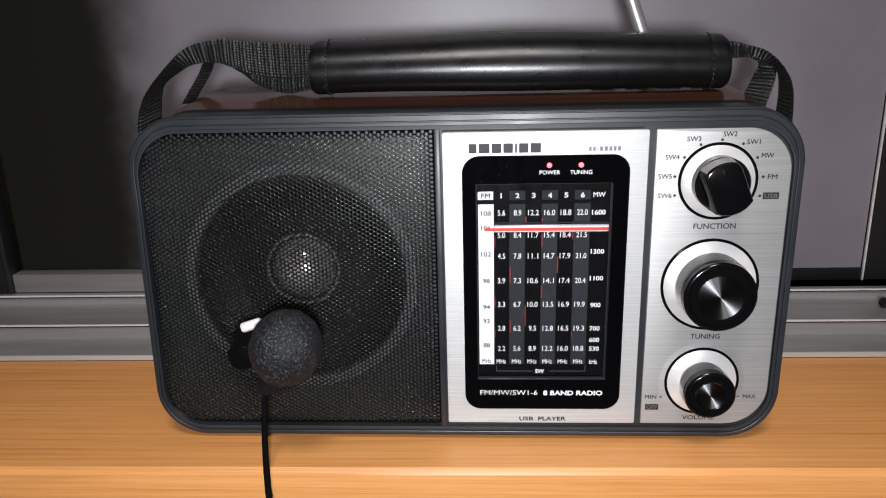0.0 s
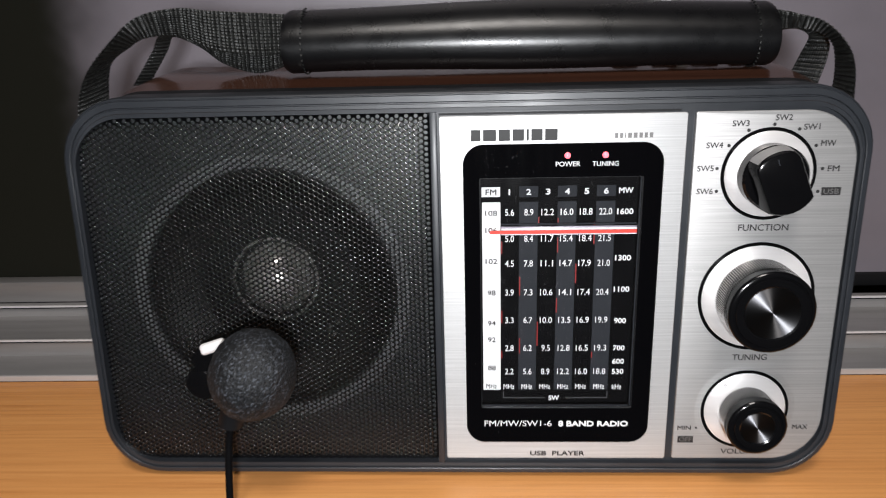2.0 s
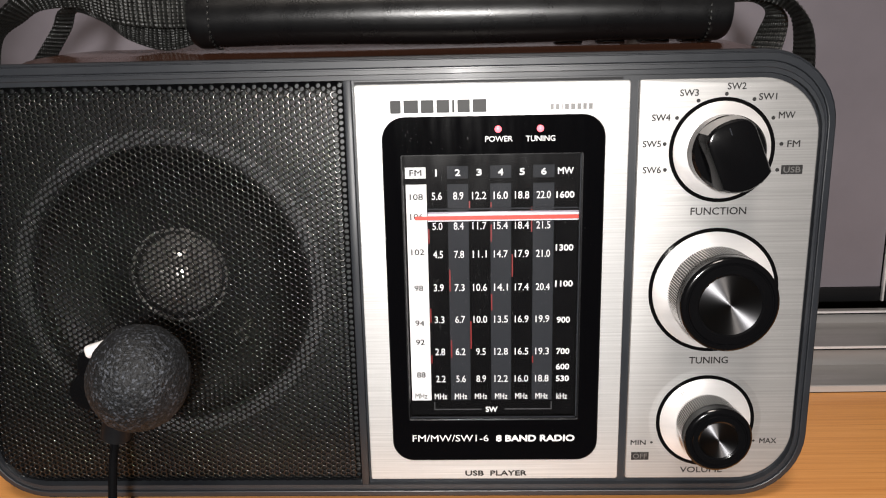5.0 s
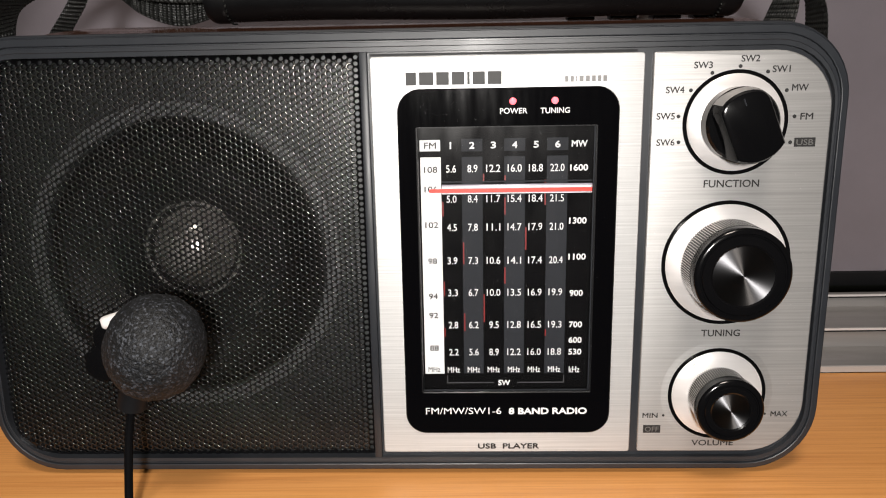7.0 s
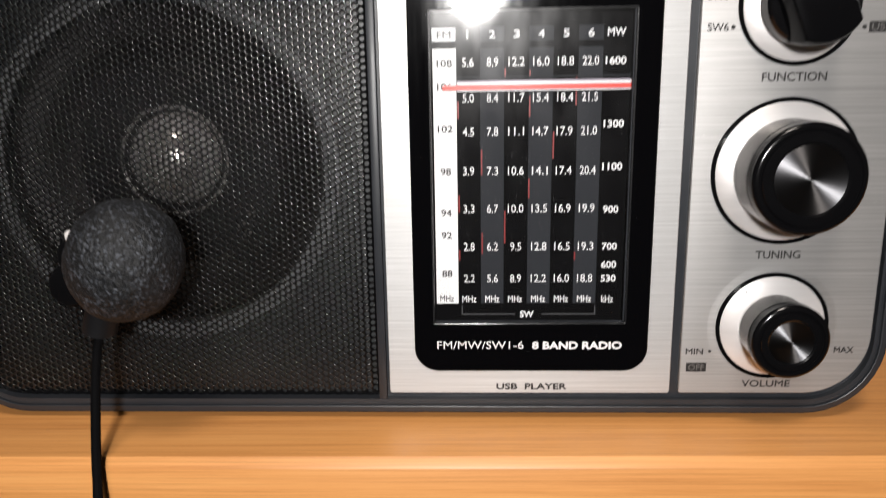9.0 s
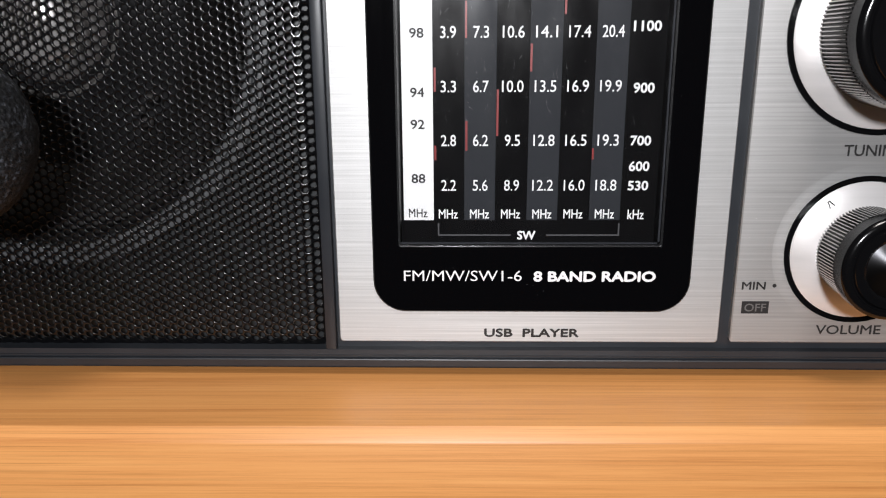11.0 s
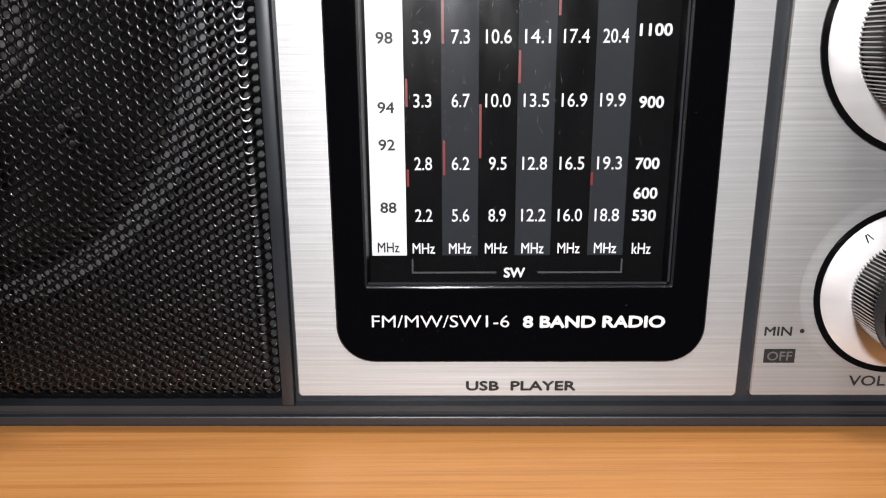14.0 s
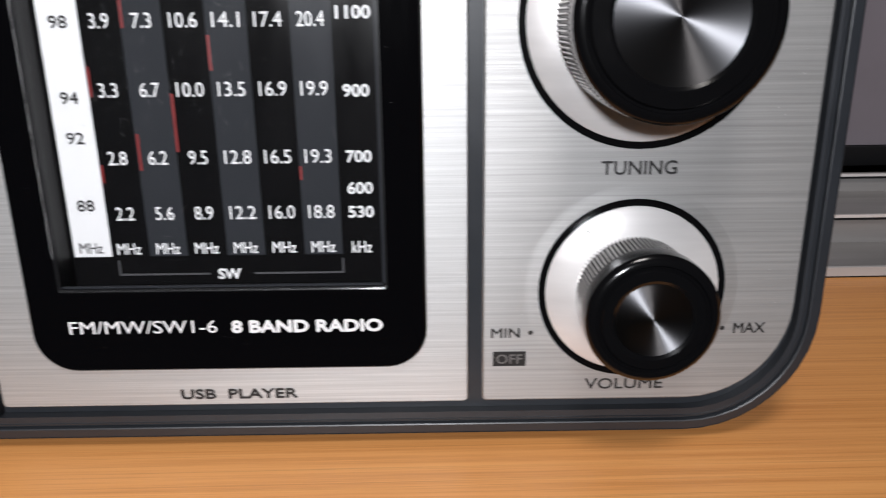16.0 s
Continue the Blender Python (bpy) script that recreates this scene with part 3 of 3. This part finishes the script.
# maker's mark and model mark as plain bars
x = 1.1
for w in (3.5, 4.6, 4.1, 4.1, 1.2, 4.0, 4.4):
    part("mark_bar", box(x, x + w - 0.5, -0.12, -0.005, 121.6, 125.2), M_LOGO, radio)
    x += w + 0.3
x = 46.2
for w in (1.3, 1.3, 0.7, 1.5, 1.5, 1.4, 1.3, 1.4):
    part("mark_bar", box(x, x + w - 0.35, -0.05, -0.005, 121.9, 123.5), M_MUTE, radio)
    x += w + 0.25
for txt, cx, cz, w, h, bold in (
    ("USB  PLAYER", 30.5, 9.45, 19.4, 1.9, 0.1), ("FUNCTION", 94.7, 92.3, 15.9, 2.2, 0.045), ("TUNING", 94.6, 46.7, 11.6, 2.2, 0.045), ("VOLUME", 94.4, 10.4, 13.0, 2.0, 0.045),
    ("MIN", 74.6, 19.7, 4.7, 1.7, 0.045), ("MAX", 114.3, 20.1, 5.2, 1.8, 0.045), ("SW6", 75.2, 104.4, 5.2, 1.9, 0.045), ("SW5", 74.9, 111.8, 5.2, 1.9, 0.045), ("SW4", 77.2, 119.1, 5.2, 1.9, 0.045),
    ("SW3", 84.7, 125.8, 5.2, 1.9, 0.045), ("SW2", 97.7, 127.4, 5.2, 1.9, 0.045), ("SW1", 106.4, 124.4, 5.0, 1.9, 0.045), ("MW", 112.0, 119.2, 4.6, 1.9, 0.045), ("FM", 114.5, 111.2, 3.6, 1.9, 0.045)):
    part("printed_word", words(txt, cx, cz, w, h, PY, bold), M_INK, radio)
for txt, cx, cz, w in (("OFF", 75.3, 15.1, 5.4), ("USB", 114.6, 103.9, 6.0)):
    part("printed_box", box(cx - w / 2, cx + w / 2, -0.05, -0.005, cz - 1.3, cz + 1.3), M_INK, radio)
    part("printed_word", words(txt, cx, cz, w * 0.8, 1.7, -0.14, 0.03), M_MUTE, radio)
for cx, cz in ((78.7, 19.7), (109.9, 20.1), (78.9, 104.4), (78.5, 111.7), (81.6, 118.9), (87.3, 123.6), (95.0, 125.3), (102.7, 123.7), (108.3, 118.5), (111.1, 111.2), (110.5, 103.9)):
    part("printed_dot", lathe(cx, cz, [(0.55 if cz > 50 else 0.4, -0.05), (0.55 if cz > 50 else 0.4, -0.005)], 16), M_INK, radio)


def knurled(r, y0, y1, n):
    """Ribbed cylinder about the y axis; crest glints and groove shade are painted in."""
    pts = []
    for i in range(n):
        for f, k in ((0.0, r), (0.3, r), (0.5, r - 0.42), (0.8, r - 0.42)):
            w = 2 * math.pi * (i + f) / n
            pts.append((k * math.cos(w), k * math.sin(w)))
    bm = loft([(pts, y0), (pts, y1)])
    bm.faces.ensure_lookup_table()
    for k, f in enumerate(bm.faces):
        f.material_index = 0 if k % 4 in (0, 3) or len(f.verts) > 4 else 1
    return bm


def knob_seat(cx, cz, r_out, r_in):
    part("knob_gap", lathe(cx, cz, [(r_out, -0.004), (r_out, -0.35), (r_out - 1.1, -0.35), (r_out - 1.1, -0.004)], cap=True), M_KNOB, radio)
    part("knob_ring", lathe(cx, cz, [(r_out - 1.1, -0.36), (r_out - 1.35, -0.55), (r_in, -1.35), (r_in, -1.4)]), M_RING, radio, "polished silver knob ring")


def knob_lip(cx, cz, r, w):
    """The control plate swells a little round a knob."""
    part("knob_lip", lathe(cx, cz, [(r + w, -0.006), (r + 0.5 * w, -0.06), (r, -0.19), (r - 0.2, -0.19)], 96, cap=False), M_ALU_SHADED, radio)


def dial_knob(cx, cz, r_out, r_side, r_cap, r_disc, deep, ribs, name):
    knob_seat(cx, cz, r_out, r_side - 0.3)
    at = Matrix.Translation((cx * MM, 0, cz * MM))
    knob = part(name, lathe(0, 0, [(r_cap - 0.5, -deep + 4.4), (r_cap, -deep + 3.8), (r_cap, -deep + 0.9), (r_cap - 0.3, -deep + 0.45), (r_cap - 0.9, -deep + 0.1), (r_cap - 1.5, -deep + 0.08), (r_cap - 1.7, -deep + 0.4), (r_cap - 2.0, -deep + 0.42), (r_cap - 2.3, -deep), (r_disc + 0.5, -deep - 0.1), (r_disc, -deep + 0.2), (r_disc, -deep + 0.5)]), M_KNOB, radio, "glossy black knob with a spun metal face", at)
    part("knurl", knurled(r_side, -0.8, -deep + 4.2, ribs), M_KNURL, knob, "knurled metal side").data.materials.append(M_GROOVE_SHADE)
    part("knob_face", lathe(0, 0, [(r_disc, -deep + 0.35), (r_disc, -deep + 0.28), (0.3, -deep + 0.28)], 96), M_SPUN, knob, "spun black metal face")


dial_knob(94.6, 68.5, 18.9, 13.7, 13.6, 8.6, 15.2, 116, "tuning_knob")
dial_knob(94.6, 27.0, 14.9, 9.2, 9.8, 5.6, 13.4, 88, "volume_knob")
knob_seat(94.5, 109.7, 14.8, 9.6)
knob_lip(94.6, 27.0, 14.9, 2.2)
for turn in (-1, 1):
    part("ring_mark", box(-0.1 + turn * 0.33, 0.1 + turn * 0.33, -0.99, -0.7, -0.75, 0.75), M_INK, radio, at=Matrix.Translation((0.0946, 0, 0.027)) @ pose(0, 0, 0, 0, -38, 0) @ Matrix.Translation((0, 0, 0.0119)) @ pose(0, 0, 0, 0, turn * -14, 0))
fn = part("function_knob", lathe(0, 0, [(10.2, -2.3), (10.2, -6.4), (9.6, -7.2)], 64), M_KNOB, radio, "black selector knob", Matrix.Translation((94.5 * MM, 0, 109.7 * MM)))


def bar_section(half, long, top):
    """The selector bar's outline: a round pointer end, a circular tail."""
    pts = [(-half * math.cos(math.pi * i / 14), top - 0.75 * half * (1 - math.sin(math.pi * i / 14) ** 0.75)) for i in range(15)]
    a = math.asin(min(half / long, 1))
    for i in range(9):
        w = -math.pi / 2 + a - 2 * a * i / 8
        pts.append((long * math.cos(w), long * math.sin(w)))
    return pts


BAR = ((-5.0, 7.7, 10.4, 10.0), (-6.5, 7.5, 10.4, 9.9), (-12.6, 6.9, 10.4, 9.3), (-13.5, 6.4, 9.9, 8.8), (-13.7, 5.9, 9.4, 8.3))


def selector_bar():
    return loft([(bar_section(half, long, top), y) for y, half, long, top in BAR])


def bar_end():
    """The bright curved face over the bar's pointer end; paints in its reflection."""
    rows = []
    for y, half, long, top in BAR[1:3]:
        outer, inner = bar_section(half + 0.06, long, top + 0.06)[3:12], bar_section(half - 0.2, long, top - 0.2)[3:12]
        rows.append((outer + inner[::-1], y + (0.3 if y < -10 else 0.0)))
    return loft(rows, smooth=True)


M_BAR_END = satin_alu("bar_end_reflection", 0.4, 0.34, 0.4)
part("bar_end", bar_end(), M_BAR_END, fn, "pale face for the reflection on the selector bar's end", at=pose(0, 0, 0, 0, -22, 0))
part("selector_bar", selector_bar(), M_KNOB, fn, at=pose(0, 0, 0, 0, -22, 0))
part("pointer_tick", box(-0.15, 0.15, -13.85, -13.65, 5.6, 7.6), M_STRIP, fn, at=pose(0, 0, 0, 0, -22, 0))


# speaker behind its grille
def perforated():
    """Sheet with round holes in a hexagonal net."""
    pitch, dx = 1.76, 1.76 * math.sqrt(3) / 2
    verts, faces = [], []

    def inside(x, z, d):
        x0, x1, z0, z1, r = -130.4 + d, -11.6 - d, 5.7 + d, 131.1 - d, 16.5
        if not (x0 <= x <= x1 and z0 <= z <= z1):
            return False
        for cz, s in ((z0 + r, -1), (z1 - r, 1)):
            if x < x0 + r and (z - cz) * s > 0 and math.hypot(x - x0 - r, z - cz) > r:
                return False
        return True

    def fold(x, z):
        """The sheet curls inwards along its edges."""
        return 2.0 * min(1.0, max(0.0, 1 - min(x + 127.6 - flare(z), -11.6 - x, z - 5.7, 131.1 - z) / 4.0)) ** 2

    hexa, ring = [], []
    for k in range(12):
        w = math.pi * k / 6
        rad = pitch / 2 / math.cos(math.pi / 6) if k % 2 == 0 else pitch / 2
        hexa.append((rad * math.cos(w), rad * math.sin(w)))
        ring.append((math.cos(w), math.sin(w)))
    for i in range(-2, 78):
        for j in range(-1, 73):
            x, z = -127.6 + i * dx, 5.7 + (j + (0.5 if i % 2 else 0)) * pitch
            if not inside(x, z, -0.6):
                continue
            b = len(verts)
            verts += [(x + p, 0.6 + fold(x + p, z + q), z + q) for p, q in hexa]
            if inside(x, z, 1.0):
                for r, y in ((0.81, 0.61), (0.735, 0.645), (0.675, 0.71), (0.64, 0.8), (0.62, 0.97)):
                    verts += [(x + r * p, y + fold(x + r * p, z + r * q), z + r * q) for p, q in ring]
                for s in range(5):
                    for k in range(12):
                        n = (k + 1) % 12
                        faces.append((b + s * 12 + k, b + s * 12 + n, b + s * 12 + 12 + n, b + s * 12 + 12 + k))
            else:
                faces.append(tuple(range(b, b + 12)))
    mesh = bpy.data.meshes.new("grille")
    mesh.from_pydata([(x * MM, y * MM, z * MM) for x, y, z in verts], [], faces)
    mesh.update()
    mesh.shade_smooth()
    return mesh


part("grille", perforated(), M_GRILLE, radio, "black perforated metal speaker grille")
SX, SZ = -67.8, 70.8
N = 44


def grille_outline(d):
    x0, x1, z0, z1, r, t, n = -130.2 + d, -11.95 - d, 5.9 + d, 130.9 - d, 16, 0.5, 10
    pts = []
    for cx, cz, a, k in ((x1 - t, z1 - t, 0, t), (x0 + r, z1 - r, 90, r), (x0 + r, z0 + r, 180, r), (x1 - t, z0 + t, 270, t)):
        pts += [(cx + k * math.cos(radians(a + 90 * i / n)), cz + k * math.sin(radians(a + 90 * i / n))) for i in range(n + 1)]
    return pts


part("baffle", loft([(grille_outline(0), 3.2), (circle(SX, SZ, 43.0, N), 2.6), (circle(SX, SZ, 43.0, N), 12), (grille_outline(0), 12)], closed=True), M_BAFFLE, radio, "grey speaker baffle")
# Paler than the baffle: the ring's stronger light is put into its colour.
part("speaker_ring", lathe(SX, SZ, [(47.6, 2.5), (47.3, 1.75), (46.0, 1.7), (45.7, 2.3), (45.2, 2.3), (44.9, 1.7), (43.6, 1.8), (43.05, 3.5)], 96, cap=False), grained_plastic("baffle_plastic_lit", (0.062, 0.064, 0.067), 0.4), radio, "grey speaker ring")
speaker = part("speaker_cone", lathe(SX, SZ, [(42.9, 6.2), (41, 5.4), (38.5, 6.4), (30, 12), (16, 21), (15.2, 21)], 64, cap=False), M_CONE, radio, "dark paper speaker cone")
part("dust_cap", lathe(SX - 0.8, SZ + 1.5, [(13.4 * math.cos(radians(a)), 16 - 13.0 * math.sin(radians(a))) for a in range(0, 90, 6)], 48), M_CAP, speaker)
M_RIM = Mat("cap_rim", (0.3, 0.29, 0.28), 0.25, 0.3).m
part("cap_ring", lathe(SX - 1.4, SZ + 0.9, [(15.7, 15.0), (15.5, 13.1), (15.0, 12.6), (14.4, 13.1), (14.0, 15.2)], 48, cap=False), M_RIM, speaker)
M_SOLDER = Mat("solder", (0.25, 0.24, 0.235), 0.25, 0.6).m
for gx, gz in ((-50.5, 54.0), (-47.5, 56.5), (-49.0, 51.5)):
    part("solder_blob", lathe(gx, gz, [(1.1, 11.5), (0.9, 8.4), (0.3, 7.6)], 10), M_SOLDER, speaker)
part("basket", lathe(SX, SZ, [(42.8, 12.1), (42.8, 24), (15, 30), (0.5, 30)], 48, cap=False), M_BLACK, radio)

for x0, x1 in ((52.5, 61.4), (66.6, 75.4), (80.6, 90.0), (94.0, 104.0)):
    part("top_button", box(x0, x1, 43, 50, 139, 143.7, 0.6), M_BLACK, radio, "small black top button")

# carrying handle
GY = 36.0


def grip():
    """A padded leather sleeve, a little waisted, with stitched ends."""
    bm = bmesh.new()
    rows = []
    N1, N2 = 168, 40
    for i in range(N1 + 1):
        f = i / N1
        x = -63.5 + 167.5 * f
        cz = 152.6 + 1.2 * math.sin(math.pi * f) - 0.8 * f
        end = min(f, 1 - f) * 167.5
        h = 10.6 + 0.8 * math.sin(math.pi * f) - 0.35 * math.sin(9 * f)
        if end < 6.5:
            h += 0.25
        if 6.4 < end < 7.4:
            h -= 0.3
        if end < 2.2:
            h -= 1.0 * (1 - end / 2.2) ** 2
        row = []
        for k in range(N2):
            w = 2 * math.pi * k / N2
            c, s = math.cos(w), math.sin(w)
            e = 1.0
            yy = math.copysign(abs(c) ** e, c) * 11.5
            zz = math.copysign(abs(s) ** e, s) * h
            row.append(bm.verts.new((x * MM, (GY + yy + 0.22 * zz) * MM, (cz + zz) * MM)))
        rows.append(row)
    for a, b in zip(rows, rows[1:]):
        for k in range(N2):
            bm.faces.new((a[k], a[(k + 1) % N2], b[(k + 1) % N2], b[k])).smooth = True
    bm.faces.new(rows[0]), bm.faces.new(rows[-1])
    return bm


handle = part("handle", grip(), M_LEATHER, radio, "black leather handle sleeve with stitched ends")


def stitches(x, cz):
    """A seam of short thread loops round the sleeve."""
    bm = bmesh.new()
    for k in range(20):
        w = math.pi * (0.5 + 1.1 * (k + 0.5) / 20)
        c, h = math.cos(w), 11.1 * math.sin(w)
        at = Matrix.Translation(Vector((x, GY + 11.75 * c + 0.22 * h, cz + h)) * MM) @ Matrix.Rotation(-w, 4, "X") @ Matrix.Diagonal((0.45 * MM, 0.32 * MM, 0.62 * MM, 1))
        bmesh.ops.create_icosphere(bm, subdivisions=1, radius=1, matrix=at)
    for f in bm.faces:
        f.smooth = True
    return bm


for x, cz in ((-56.6, 152.75), (97.1, 151.95)):
    part("stitching", stitches(x, cz), M_WEB, handle, "black stitching")
part("strap", ribbon([((-136.0, 22.0, 121.0), (-131.2, 34.0, 125.8)), ((-136.1, 22.0, 131.8), (-130.2, 34.0, 135.4)), ((-131.6, 22.0, 143.2), (-128.5, 36.0, 146.6)), ((-123.5, 26.0, 154.0), (-122.0, 38.0, 152.0)), ((-114.6, 30.0, 162.2), (-114.2, 36.0, 155.2)), ((-101.2, 33.0, 165.0), (-102.1, 36.0, 155.4)), ((-89.5, 33.0, 163.8), (-89.9, 34.0, 150.6)), ((-74.5, 34.0, 162.8), (-74.5, 34.0, 148.7)), ((-60.9, 36.0, 161.8), (-61.8, 36.0, 149.0))]), M_WEB, handle, "black woven webbing strap")
part("strap", ribbon([((-124.3, 42.0, 138.3), (-122.7, 52.0, 137.8)), ((-116.7, 44.0, 149.8), (-114.0, 52.0, 150.0)), ((-111.7, 42.0, 155.8), (-108.6, 48.0, 155.9)), ((-100.3, 42.0, 156.7), (-97.2, 42.0, 151.2)), ((-88.1, 41.0, 153.4), (-88.8, 41.0, 145.4)), ((-76.0, 41.0, 152.2), (-76.4, 41.0, 141.9)), ((-62.4, 40.0, 152.9), (-62.9, 40.0, 145.0))]), M_WEB, handle, "black woven webbing strap")
part("strap", ribbon([((102.2, 36.0, 159.8), (103.5, 36.0, 152.3)), ((107.8, 36.0, 159.3), (108.7, 37.0, 152.8)), ((115.3, 38.0, 157.3), (115.3, 40.0, 152.8)), ((125.3, 40.0, 150.3), (120.8, 44.0, 150.2)), ((127.6, 42.0, 143.8), (119.8, 47.0, 144.1)), ((124.3, 42.0, 130.9), (116.4, 50.0, 133.1))]), M_WEB, handle, "black woven webbing strap")
part("strap", ribbon([((105.0, 34.0, 159.4), (106.6, 36.0, 153.1)), ((112.5, 33.0, 157.9), (113.2, 36.0, 153.4)), ((118.7, 28.0, 155.3), (119.4, 34.0, 152.0)), ((123.5, 22.0, 149.1), (123.9, 32.0, 148.1)), ((125.8, 18.0, 141.2), (124.8, 30.0, 140.7)), ((126.1, 16.0, 127.2), (123.8, 28.0, 130.2))]), M_WEB, handle, "black woven webbing strap")

part("antenna", tube([(84, 60, 141), (75.0, 60, 165), (70.4, 60, 177.2), (25, 60, 298)], 3.1, 16), satin_alu("antenna_metal", 0.5, 0.38, 0.7), radio, "chrome telescopic antenna")

# ---- microphone hung on the grille ----
mic = thing("lapel_microphone", "black foam-covered lapel microphone clipped to the speaker grille", "microphone")


def foam_ball():
    bm = bmesh.new()
    bmesh.ops.create_icosphere(bm, subdivisions=5, radius=1)
    for v in bm.verts:
        n = v.co.normalized()
        k = 1 + 0.02 * noise.noise(n * 3) + 0.014 * noise.noise(n * 22) + 0.012 * noise.noise(n * 45)
        v.co = Vector((n.x * 13.8, n.y * 13.4, n.z * 15.2)) * k * MM
    for f in bm.faces:
        f.smooth = True
    return bm


part("windscreen", foam_ball(), M_FOAM, mic, "black foam windscreen", Matrix.Translation((-0.0694, -0.0218, 0.0516)) @ pose(0, 0, 0, 0, 18, 0))
part("capsule", tube([(-74.5, -21, 44), (-78.0, -20, 36.5), (-79.2, -19.6, 33.0)], 4.2, 20), M_BLACK, mic)
part("cable", tube([(-79.0, -19.8, 34), (-80.3, -21.5, 24), (-80.4, -25.0, 10), (-79.6, -29.0, -3), (-78.4, -31.5, -14), (-74, -34, -60), (-66, -35, -140), (-60, -35, -300)], 1.2, 10), M_DIAL, mic, "thin black cable")
JAW = [(3.2, -3.4), (5.0, -2.9), (6.0, -1.4), (6.1, 2.6), (5.0, 4.2)]
part("clip", lathe(0, 0, JAW, 40), M_KNOB, mic, "black clip jaw", Matrix.Translation((-0.0890, -0.0056, 0.0490)) @ pose(0, 0, 0, 0, 20, 0))
part("clip", lathe(0, 0, JAW, 40), M_KNOB, mic, "black clip jaw", Matrix.Translation((-0.0918, -0.0066, 0.0414)) @ pose(0, 0, 0, 0, 30, 0))
part("clip_plate", box(-4.4, 4.8, -1.4, 1.4, -2.0, 2.0, 1.35, 5), satin_alu("clip_metal", 0.95, 0.3, 0.2), mic, "shiny metal clip plate", Matrix.Translation((-0.0864, -0.0092, 0.0556)) @ pose(0, 0, 0, -12, -18, 0))
